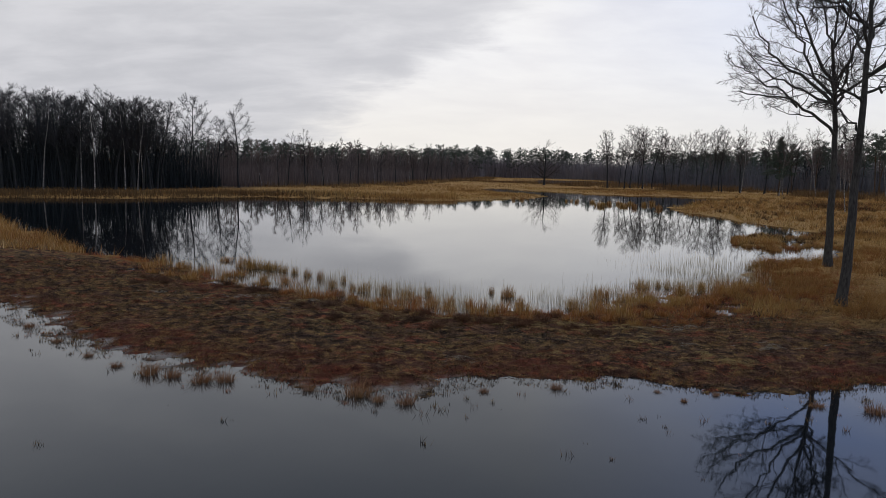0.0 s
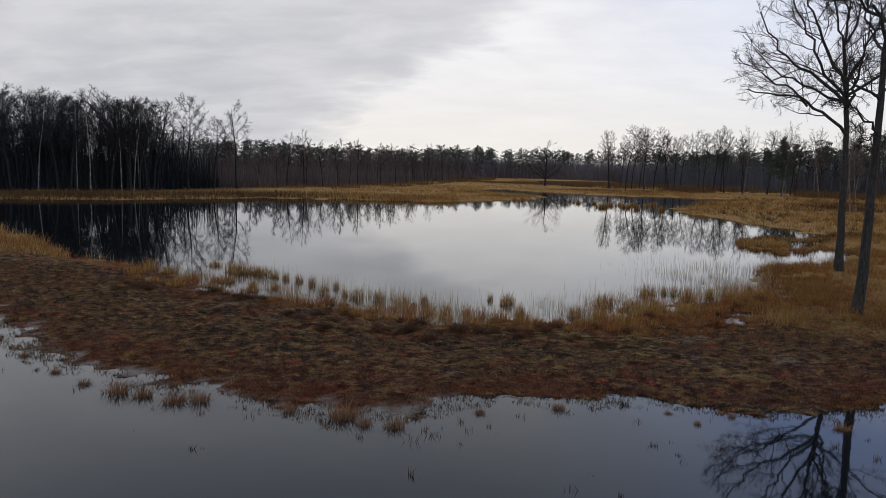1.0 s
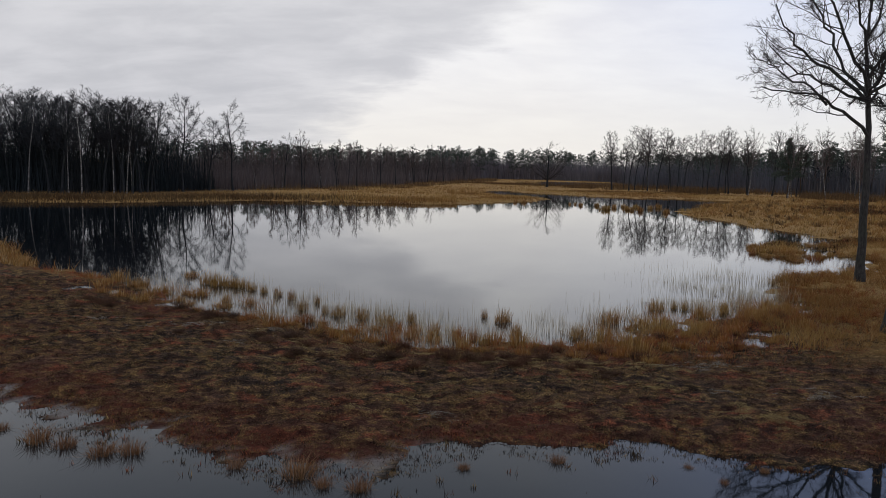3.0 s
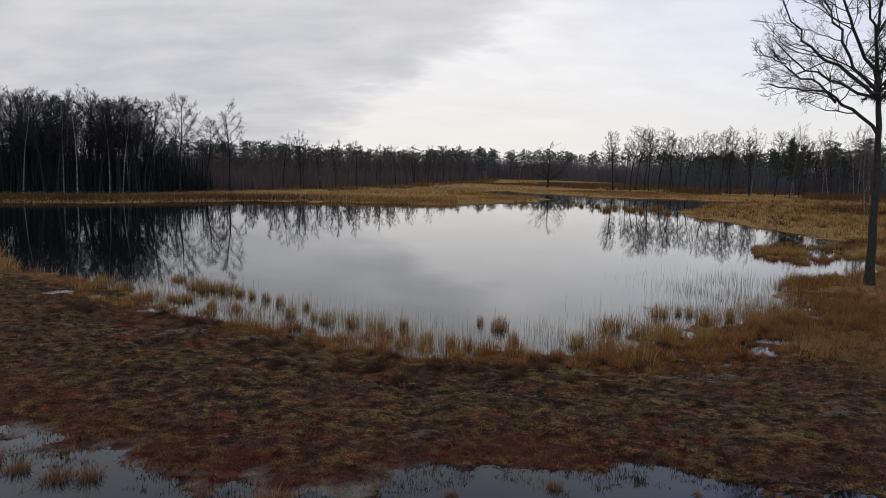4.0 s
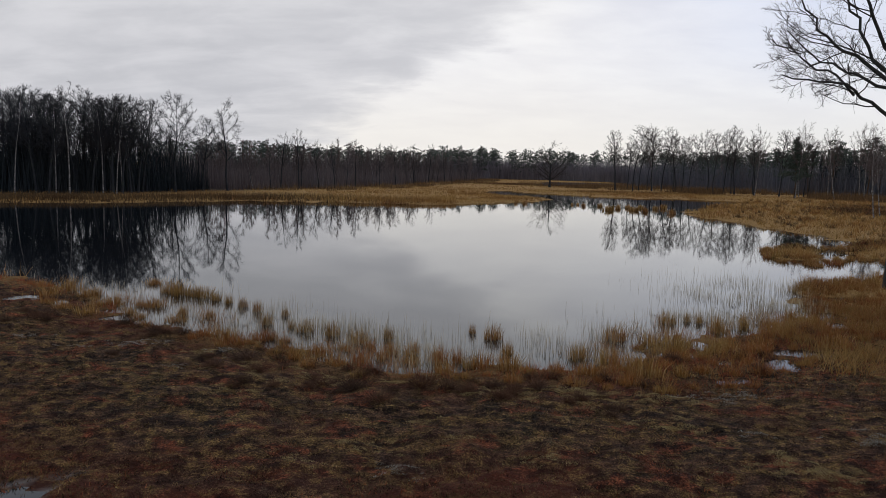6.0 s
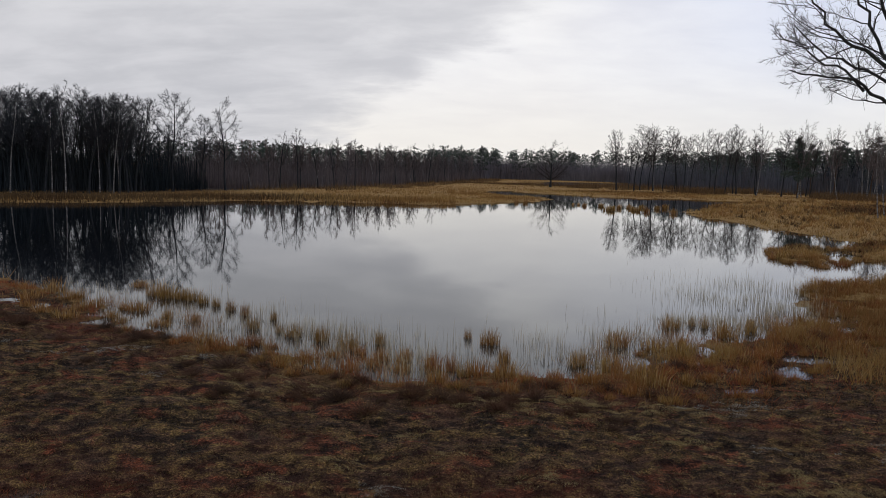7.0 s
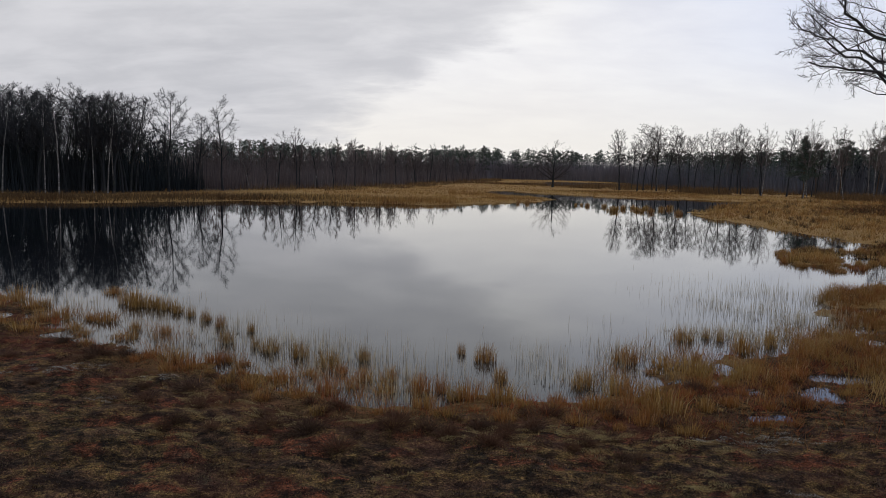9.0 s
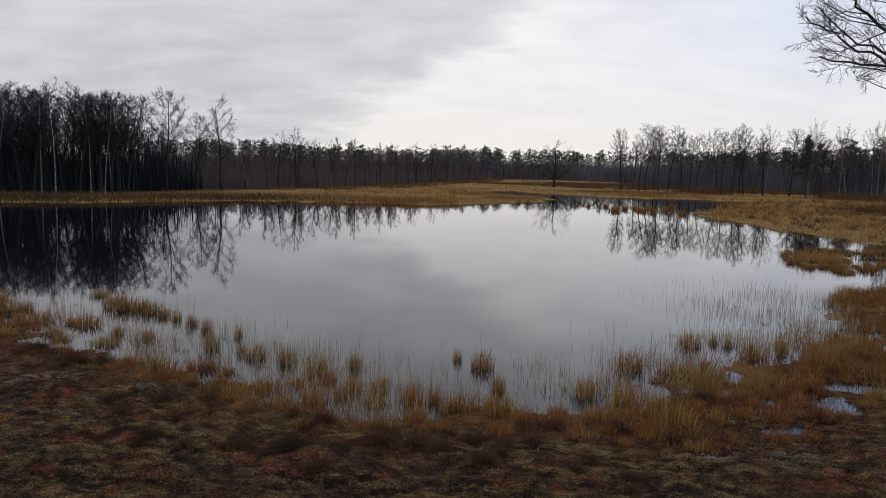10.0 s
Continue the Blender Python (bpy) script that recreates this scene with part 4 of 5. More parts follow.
    stems = [(49.6, 196, 1.05), (45.6, 199, 0.92), (53, 203, 1.0), (55.5, 199, 1.03), (59.5, 204, 1.05), (61.5, 200, 0.9), (68, 192, 0.95), (70.5, 188, 0.95), (73, 187, 0.98), (66.5, 184, 0.92), (77, 185, 0.9), (81.5, 181, 0.92), (87, 180, 0.85), (51, 208, 0.8), (64, 206, 0.9), (95, 182, 0.8), (57.5, 211, 0.95), (62.5, 196, 0.85), (74.5, 193, 0.85), (79, 190, 0.85), (84.5, 187, 0.8), (89.5, 183, 0.85), (97, 172, 0.8), (47.5, 206, 0.75), (65.5, 199, 0.9)]
    stand(grey, stems, rng, "slim dark bare tree before the pine wood", "tree", "bare trees before the pine wood")
    stand(pines[:2], [(63, 194, 0.95), (66.2, 192, 1.08), (103, 170, 1.05), (111, 165, 1.1), (119, 160, 1.0), (108, 176, 0.95), (90, 184, 0.85)], rng, "dark green pine with a bare lower stem", "tree", "pines at the wood's edge")
    stand(pines[2:], wood_spots(rng, RIGHT_EDGE, 26, 44, 22), rng, "dark pine in the wood beyond the meadow", "tree", "pines of the far wood", (0.75, 0.95))
    stand(pines[:2], [(x, y, rng.uniform(0.9, 1.15)) for x, y in wood_spots(rng, [(96, 186), (112, 180), (128, 166), (145, 148)], 12, 16, 0)], rng, "tall dark pine behind the birches", "tree", "pines at the wood's edge")
    fir = pine_tree("spruce_tree", 340, 16, 0.16, 0.34, 0.27, 70, 1.0, 40)
    stand([fir], [(79.5, 169, 0.9)], rng, "dark conical spruce at the edge of the wood", "tree", "spruces")
    lone = round_tree("oak_tree", 411, 13.0, 0.34, 0.22, 0.95, M_DARK_BARK, M_TWIG, 26, (6000, 0.7, 0.018), 9, 0.0, 0.7)
    stand([lone], [(30.2, 216, 1.0)], rng, "lone bare oak with a round crown on the far heath", "tree", "lone oak")


make_woods()


def joined(rng, protos, spots, sizes, name, mats, label, category):
    """Many far trees as one mesh for each sort of surface: copies of the prototypes' vertices, laid out on the ground."""
    for which, mat in enumerate(mats):
        verts, quads, tris, n = [], [], [], 0
        for k, (x, y) in enumerate(spots):
            lst = protos[k % len(protos)]
            if which >= len(lst):
                continue
            v, f = lst[which]
            r2 = np.random.default_rng(k * 7 + 3)
            a, s = r2.uniform(0, 6.283), r2.uniform(*sizes)
            c, d = math.cos(a) * s, math.sin(a) * s
            w = np.stack([v[:, 0] * c - v[:, 1] * d + x, v[:, 0] * d + v[:, 1] * c + y, v[:, 2] * s * r2.uniform(0.92, 1.06) + 0.3], -1)
            verts.append(w)
            for g in f:
                (quads if g.shape[1] == 4 else tris).append(g + n)
            n += len(w)
        faces = [np.concatenate(g) for g in (quads, tris) if g]
        tagged(new(name, raw_mesh(name, np.concatenate(verts), faces, mat)), label, category, kind="stuff")


def arrays_of(root, remove=True):
    """Vertices and faces of a prototype's parts."""
    out = []
    for ob in sorted(root.children, key=lambda o: o.name, reverse=True):
        me = ob.data
        v = np.empty(len(me.vertices) * 3, np.float32)
        me.vertices.foreach_get("co", v)
        loops = np.empty(len(me.loops), np.int32)
        me.loops.foreach_get("vertex_index", loops)
        sizes = np.empty(len(me.polygons), np.int32)
        me.polygons.foreach_get("loop_total", sizes)
        cut = int((sizes == 4).sum()) * 4
        out.append((v.reshape(-1, 3), [g for g in (loops[:cut].reshape(-1, 4), loops[cut:].reshape(-1, 3)) if len(g)]))
    if remove:
        for ob in (*root.children, root):
            bpy.data.objects.remove(ob)
    return out


def make_far_woods():
    rng = np.random.default_rng(88)
    thin = [(2, 0.55, 42, 0.18, 0.05, 3)]
    brown = [arrays_of(bare_tree("x", 500 + k, 12, 0.10, 0.25, thin, M_DARK_BARK, M_BRUSH, 38, 9, 0.12, 0.32, 0.25, (360, 1.0, 0.075), 0.25, 3)) for k in range(3)]
    pine = [arrays_of(pine_tree("x", 520 + k, 14, 0.15, 0.28, 0.2, 16, 0.0, 11, (3, 3))) for k in range(3)]
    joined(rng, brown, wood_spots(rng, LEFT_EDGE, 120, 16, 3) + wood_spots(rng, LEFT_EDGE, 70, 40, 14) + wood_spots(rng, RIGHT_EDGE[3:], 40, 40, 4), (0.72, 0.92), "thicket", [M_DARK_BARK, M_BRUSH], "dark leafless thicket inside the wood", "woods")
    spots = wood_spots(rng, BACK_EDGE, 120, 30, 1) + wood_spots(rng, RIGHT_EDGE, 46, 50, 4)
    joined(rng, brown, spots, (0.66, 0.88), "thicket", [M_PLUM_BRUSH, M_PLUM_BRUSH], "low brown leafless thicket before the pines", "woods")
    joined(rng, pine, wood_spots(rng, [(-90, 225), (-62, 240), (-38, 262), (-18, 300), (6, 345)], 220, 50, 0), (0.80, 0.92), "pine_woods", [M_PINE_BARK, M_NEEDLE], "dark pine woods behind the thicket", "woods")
    # far pine stems take the hazed brush colours instead of bark
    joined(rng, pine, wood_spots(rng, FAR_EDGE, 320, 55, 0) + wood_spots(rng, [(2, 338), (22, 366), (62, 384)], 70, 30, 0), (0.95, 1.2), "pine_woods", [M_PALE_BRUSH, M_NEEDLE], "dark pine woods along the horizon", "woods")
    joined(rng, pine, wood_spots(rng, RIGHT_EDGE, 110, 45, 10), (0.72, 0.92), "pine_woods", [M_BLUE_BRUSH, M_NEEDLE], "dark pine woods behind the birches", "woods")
    # brush and saplings that close the view between the stems
    for mat, label, rows in (
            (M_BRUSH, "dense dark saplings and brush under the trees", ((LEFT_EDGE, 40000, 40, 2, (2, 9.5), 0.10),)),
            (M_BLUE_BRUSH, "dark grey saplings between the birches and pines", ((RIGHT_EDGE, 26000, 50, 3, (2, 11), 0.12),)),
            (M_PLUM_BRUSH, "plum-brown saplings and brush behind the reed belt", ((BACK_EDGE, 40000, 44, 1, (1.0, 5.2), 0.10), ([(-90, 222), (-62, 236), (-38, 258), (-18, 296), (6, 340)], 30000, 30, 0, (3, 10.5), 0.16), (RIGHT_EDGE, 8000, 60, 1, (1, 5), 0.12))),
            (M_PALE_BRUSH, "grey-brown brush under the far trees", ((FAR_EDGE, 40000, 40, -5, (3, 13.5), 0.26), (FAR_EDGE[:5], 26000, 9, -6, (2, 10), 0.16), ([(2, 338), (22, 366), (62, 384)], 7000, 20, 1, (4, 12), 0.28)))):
        vs, fs, off = [], [], 0
        for line, n, depth, first, (h0, h1), w in rows:
            p = np.array(wood_spots(rng, line, n, depth, first))
            h = rng.uniform(0, 1, n) ** 1.6 * (h1 - h0) + h0
            v, f = blade_arrays(rng, np.stack([p[:, 0], p[:, 1], 0 * h + 0.1], -1), h, w * rng.uniform(0.5, 1.4, n), 0.2, cells=1)
            vs.append(v), fs.append(f[0] + off)
            off += len(v)
        stuff("brushwood", np.concatenate(vs), np.concatenate(fs), mat, label, "brush")


make_far_woods()


# ---------------------------------------------------------------- grasses
def make_heath():
    """Low heath on the strip of bog between the two waters: domed clumps of shoots, and pale straw lying between them."""
    rng = np.random.default_rng(5)
    x, y = scatter(rng, 64000, -20, 17, 14.5, 33)
    z, lake, pond = lie(x, y)
    keep = (z > 0.02) & (lake > 0.5) & (pond > 0.12)
    x, y, z = x[keep], y[keep], z[keep]
    order = np.argsort(-(rng.gamma(3.0, 0.05, len(x))))
    size, cells, kept = rng.gamma(4.0, 0.035, len(x)).clip(0.05, 0.32), set(), []
    for i in order:  # one cushion to a cell, so that dark gaps stay between them
        cell = (int((x[i] + 40) / 0.15), int(y[i] / 0.17))
        if cell not in cells:
            cells.add(cell)
            kept.append(i)
    x, y, z, size = x[kept], y[kept], z[kept], size[kept]
    k = np.repeat(np.arange(len(x)), np.clip(1900 * size**2, 16, 84).astype(int))
    n = len(k)
    a, up = rng.uniform(0, 2 * np.pi, n), rng.uniform(0.0, 1.0, n)
    flat = np.sqrt(1 - up * up)
    out = np.stack([np.cos(a) * flat, np.sin(a) * flat, up], -1)
    roots = np.stack([x[k], y[k], z[k] - 0.03], -1) + out * (size[k] * rng.uniform(0.75, 1.05, n))[:, None] * (1.0, 0.8, 0.5)
    way = out * (0.7, 0.7, 0.5) + rng.normal(0, 0.45, (n, 3)) + (0, 0, 0.25)
    way /= np.linalg.norm(way, axis=1, keepdims=True)
    side = np.cross(way, rng.normal(0, 1, (n, 3)))
    side /= np.linalg.norm(side, axis=1, keepdims=True) + 1e-9
    w, ln = rng.uniform(0.004, 0.010, (n, 1)), rng.uniform(0.014, 0.038, (n, 1))
    v, f = np.stack([roots - side * w, roots + side * w, roots + way * ln], 1).reshape(-1, 3), np.arange(n * 3).reshape(-1, 3)
    stuff("heath_clumps", v, f, M_HEATH, "low clumps of brown and reddish heath on the bog", "heath")
    x, y = scatter(rng, 1150000, -24, 20, 14.5, 36)
    z, lake, pond = lie(x, y)
    patch = fbm(x, y, 0.95, 191, 4)
    keep = (z > 0.015) & (lake > 0.2) & (pond > 0.1) & (rng.uniform(0, 1, len(x)) < np.clip(0.09 + 3.0 * (patch - 0.05), 0.03, 1.0) * np.clip(1.2 + 0.1 * x, 0.4, 1))
    x, y, z = x[keep], y[keep], z[keep]
    n = len(x)
    v, f = blade_arrays(rng, np.stack([x, y, z + 0.005], -1), rng.uniform(0.008, 0.03, n), rng.uniform(0.004, 0.010, n), 1.6, cells=1)
    stuff("straw_litter", v, f, M_STRAW, "straw and dead shoots lying between the heath", "litter")
    yellow = [(7.1, 18.2, .5), (-1.1, 17.7, .2), (-3.4, 23.1, .5), (-2.0, 22.2, .5), (-1.6, 22.6, .35), (1.5, 18.9, .2), (-4.9, 24.3, .3), (-3.4, 21.3, .35), (2.9, 18.2, .35), (7.6, 17.8, .35),
              (4.3, 21.1, .45), (2.3, 21.8, .5), (0.7, 19.9, .25), (5.7, 20.0, .45), (0.0, 18.5, .35), (3.9, 22.2, .4), (4.5, 22.0, .6), (5.9, 21.6, .5), (0.2, 22.3, .4)]
    pale = [(-8.4, 24.7, .28), (-7.2, 24.9, .4), (0.4, 17.6, .3), (7.5, 22.0, .5), (7.0, 22.1, .4), (7.1, 19.7, .18), (-6.7, 25.3, .25), (-4.6, 24.4, .3), (9.6, 19.4, .5), (-10.4, 25.6, .3), (-5.2, 22.9, .2)]
    red = [(-7.4, 19.0, .45), (-3.5, 17.7, .4), (-5.2, 17.6, .5), (-1.8, 17.1, .4), (0.6, 23.9, .6), (1.9, 23.2, .5), (6.2, 22.1, .45), (2.9, 18.4, .3), (-6.8, 18.4, .45), (3.5, 17.0, .4), (1.9, 16.6, .35), (6.7, 22.7, .5), (-7.5, 27.2, .5), (-4.1, 25.5, .4)]
    for spots, mat, density, label in ((yellow, M_MOSS, 2600, "yellow-green cushions of bog moss on the heath"), (pale, M_LICHEN, 1300, "whitish lichen and bleached straw on the heath"), (red, M_RED_MOSS, 1300, "rust-red bog moss between the heath")):
        vs, fs, off = [], [], 0
        for cx, cy, r0 in spots:
            for _ in range(16):  # a ragged drift of small cushions, drawn out sideways
                ax, ay, q = cx + rng.normal(0, r0 * 1.1), cy + rng.normal(0, r0 * 0.45), r0 * rng.uniform(0.10, 0.38)
                count = int(density * q * q * 3) + 6
                a, r = rng.uniform(0, 2 * np.pi, count), np.sqrt(rng.uniform(0, 1, count)) * rng.uniform(0.6, 1.2, count)
                px, py = ax + q * 1.3 * r * np.cos(a), ay + q * 0.6 * r * np.sin(a)
                w, g = blade_arrays(rng, np.stack([px, py, lie(px, py)[0] + 0.03 + 0.06 * q * (1.3 - r)], -1), rng.uniform(0.010, 0.03, count), rng.uniform(0.005, 0.011, count), 1.5, cells=1)
                vs.append(w), fs.append(g[0] + off)
                off += len(w)
        stuff("bog_moss", np.concatenate(vs), np.concatenate(fs), mat, label, "moss")


def make_fringe():
    """Sedge along the lake's near rim, thinning into the water."""
    rng = np.random.default_rng(6)
    x, y = scatter(rng, 620000, -24, 24, 20, 46)
    z, lake, pond = lie(x, y)
    patch = fbm(x, y, 0.9, 101, 3) + 0.4 * fbm(x, y, 3.0, 105, 2)
    east = np.clip((x - 4) / 6, 0, 1)
    band = np.exp(-((lake + 0.5 - 1.3 * east) / (0.9 + 1.7 * east)) ** 2)
    dense = band * np.clip((patch - 0.08) * 2.2, 0.015, 0.28 + 0.4 * east)
    keep = (pond > 1.0) & (rng.uniform(0, 1, len(x)) < dense) & (lake > np.where(y > 32, -0.5, -3.0))
    x, y, z, lake, patch = x[keep], y[keep], z[keep], lake[keep], patch[keep]
    h = (0.16 + 0.55 * np.clip(patch + 0.15, 0, 0.8)) * rng.uniform(0.4, 1.3, len(x)) * np.clip(1.15 - 0.16 * lake, 0.6, 1.2)
    v, f = blade_arrays(rng, np.stack([x, y, np.maximum(z, -0.03) - 0.02], -1), h, rng.uniform(0.005, 0.012, len(x)), 0.85)
    stuff("sedge_fringe", v, f, M_SEDGE, "rusty and straw-coloured sedge along the lake's rim", "sedge")


def make_reeds():
    """Sparse upright stems standing in the shallows."""
    rng = np.random.default_rng(7)
    x, y = scatter(rng, 260000, -20, 22, 22, 50)
    z, lake, pond = lie(x, y)
    patch = fbm(x, y, 2.2, 121, 3)
    bay = np.exp(-(((x - 14.6) / 2.6) ** 2 + ((y - 36.2) / 3.6) ** 2))
    dense = np.exp(-((lake + 1.6) / 1.7) ** 2) * np.clip(0.35 + 1.4 * patch, 0.06, 1) * 0.6 * (y < 36) * np.where(x < -8, 0.35 * (lake > -1.6), 1.0) + bay * np.clip(0.6 + patch, 0, 1)
    keep = (lake < 0.5) & (pond > 1) & (rng.uniform(0, 1, len(x)) < dense)
    x, y = x[keep], y[keep]
    h = rng.uniform(0.15, 0.55, len(x)) * np.where(rng.uniform(0, 1, len(x)) < 0.9, 1.0, 1.4)
    v, f = blade_arrays(rng, np.stack([x, y, 0 * x - 0.05], -1), h, rng.uniform(0.005, 0.011, len(x)), 0.14)
    stuff("reed_stems", v, f, M_REED, "thin pale stems standing in the shallow water", "reeds")


def make_meadow():
    """Dry moor grass over the right bank, the far shore and the heath behind."""
    rng = np.random.default_rng(8)
    sets = []
    for n, box, (h0, h1), w in ((150000, (9, 46, 24, 62), (0.25, 0.6), 0.018), (110000, (20, 130, 55, 180), (0.15, 0.42), 0.06), (110000, (-110, 60, 66, 190), (0.2, 0.5), 0.07),
                                (60000, (-20, 110, 130, 380), (0.15, 0.45), 0.16), (70000, (-42, -13, 30, 62), (0.25, 0.65), 0.03)):
        x, y = scatter(rng, n, *box)
        z, lake, pond = lie(x, y)
        wood = signed(WOOD_AREA, x, y)
        keep = (z > 0.0) & (wood > -4) & (pond > 2.5) & ((x < 0) | (lake > 0.1) | (y > 50)) & ((y > 36) | (x > 11 + 0.1 * (y - 25)))
        if y.max() < 63 and x.min() > 0:
            keep &= fbm(x, y, 1.0, 135, 3) + 0.5 * fbm(x, y, 4.0, 137, 2) + rng.uniform(-0.22, 0.22, n) > 0.0
        else:
            keep &= fbm(x, y, 2.0 + 0.02 * y.mean(), 131, 3) + rng.uniform(-0.6, 0.8, n) > 0
        x, y, z = x[keep], y[keep], z[keep]
        h = rng.uniform(h0, h1, len(x)) * (0.75 + 0.5 * np.clip(fbm(x, y, 5, 141, 2) + 0.5, 0, 1))
        sets.append(blade_arrays(rng, np.stack([x, y, z - 0.02], -1), h, w * rng.uniform(0.7, 1.4, len(x)), 0.9, cells=1))
    v, f = sets.pop()
    stuff("rough_grass", v, f, M_TUSSOCK, "olive-brown rough grass on the low western bank")
    off, vs, fs = 0, [], []
    for v, f in sets:
        vs.append(v), fs.append(f[0] + off)
        off += len(v)
    stuff("moor_grass", np.concatenate(vs), np.concatenate(fs), M_GOLD, "golden dry moor grass on the banks and far shore")


def make_meadow_tufts():
    """Coarse tufts, brown and straw-coloured, all over the meadow."""
    rng = np.random.default_rng(18)
    for mat, n, label in ((M_BROWN_REED, 1300, "brown coarse tufts scattered over the meadow"), (M_TUSSOCK, 2200, "straw-coloured tufts scattered over the meadow")):
        y = 34 + 116 * rng.uniform(0, 1, n) ** 1.6
        x = 15 + (y - 34) * 0.12 + rng.uniform(0, 1, n) * (14 + (y - 34) * 0.45)
        z, lake, pond = lie(x, y)
        keep = (lake > 0.2) & (fbm(x, y, 6, 261, 3) + rng.uniform(-0.4, 0.4, n) > -0.05)
        x, y, z = x[keep], y[keep], z[keep]
        size = rng.uniform(0.25, 0.6, len(x)) * (0.8 + (y - 34) / 110)
        k = np.repeat(np.arange(len(x)), 26)
        a = rng.uniform(0, 2 * np.pi, len(k))
        out = np.stack([np.cos(a), np.sin(a), 0 * a], -1)
        roots = np.stack([x[k], y[k], z[k] - 0.02], -1) + out * (size[k] * 0.5 * rng.uniform(0, 1, len(k)))[:, None]
        v, f = blade_arrays(rng, roots, size[k] * rng.uniform(0.5, 1.2, len(k)), (0.012 + 0.0003 * y[k]) * rng.uniform(0.7, 1.3, len(k)), 0.7, cells=1, away=out)
        stuff("meadow_tufts", v, f, mat, label)


def make_reed_bed():
    """The taller belt along the far shore."""
    rng = np.random.default_rng(9)
    x, y = scatter(rng, 260000, -100, 34, 64, 150)
    z, lake, pond = lie(x, y)
    wood = signed(WOOD_AREA, x, y)
    keep = (lake > -0.6) & (lake < 9) & (y > 68) & (wood > -3) & ((y > 97) | (x < -20))
    x, y, z, lake = x[keep], y[keep], z[keep], lake[keep]
    h = (0.45 + 0.4 * np.clip(lake / 6, 0, 1)) * rng.uniform(0.6, 1.2, len(x)) * np.where(x > 2, 0.35, 1.0)
    west = x + rng.normal(0, 8, len(x)) < -16
    for side, mat, label in ((west, M_BROWN_REED, "brown reeds under the dark wood"), (~west, M_GOLD, "golden belt of reeds along the far shore")):
        n = int(side.sum())
        v, f = blade_arrays(rng, np.stack([x, y, np.maximum(z, -0.05) - 0.02], -1)[side], h[side], rng.uniform(0.04, 0.08, n), 0.35, cells=1)
        stuff("reed_bed", v, f, mat, label, "reeds")


def make_sprigs():
    """Small dark sprigs and broken tufts in the pond's shallows and along its wet rim."""
    rng = np.random.default_rng(12)
    x, y = scatter(rng, 16000, -22, 18, 10.5, 30)
    z, lake, pond = lie(x, y)
    keep = (pond < 0.35) & (rng.uniform(0, 1, len(x)) < 0.9 * np.exp(-np.maximum(-pond, 0) / (0.5 + 0.35 * (x > 0))) * np.clip(0.5 + fbm(x, y, 1.2, 151, 2), 0.05, 1) + 0.008)
    x, y, z = x[keep], y[keep], z[keep]
    bx, by = scatter(rng, 170000, -22, 18, 13, 30)
    bz, _, bp = lie(bx, by)
    near = (np.abs(bp + 0.15) < 0.6) & (rng.uniform(0, 1, len(bx)) < np.clip(0.5 + 1.5 * fbm(bx, by, 0.5, 231, 2), 0, 1))
    size = np.concatenate([rng.uniform(0.04, 0.17, len(x)), rng.uniform(0.015, 0.07, int(near.sum()))])
    x, y, z = np.concatenate([x, bx[near]]), np.concatenate([y, by[near]]), np.concatenate([z, bz[near]])
    k = np.repeat(np.arange(len(x)), np.where(size > 0.07, rng.integers(5, 16, len(x)), 3))
    roots = np.stack([x[k], y[k], np.maximum(z[k], 0) - 0.01], -1) + rng.normal(0, 0.4, (len(k), 3)) * size[k][:, None] * (1, 1, 0)
    v, f = blade_arrays(rng, roots, size[k] * rng.uniform(0.5, 1.3, len(k)), rng.uniform(0.008, 0.018, len(k)), 0.8, cells=1)
    stuff("pond_sprigs", v, f, M_HEATH, "small dark sprigs standing in the pond's shallows", "sprigs")


def make_bracken():
    """Brown undergrowth along the feet of the woods."""
    rng = np.random.default_rng(17)
    vs, fs, off = [], [], 0
    for line, n, depth, first, high in ((BACK_EDGE, 12000, 14, -9, 1.0), (RIGHT_EDGE, 34000, 46, -38, 1.35)):
        p = np.array(wood_spots(rng, line, n, depth, first))
        z = lie(p[:, 0], p[:, 1])[0]
        keep = (z > 0) & (fbm(p[:, 0], p[:, 1], 6, 251, 3) > -0.05) & (p[:, 1] > 135)
        p, z = p[keep], z[keep]
        v, f = blade_arrays(rng, np.stack([p[:, 0], p[:, 1], z - 0.02], -1), high * rng.uniform(0.3, 1.5, len(p)), rng.uniform(0.05, 0.14, len(p)), 0.6, cells=1)
        vs.append(v), fs.append(f[0] + off)
        off += len(v)
    stuff("bracken", np.concatenate(vs), np.concatenate(fs), M_BRACKEN, "dead brown bracken and rough grass below the trees", "undergrowth")


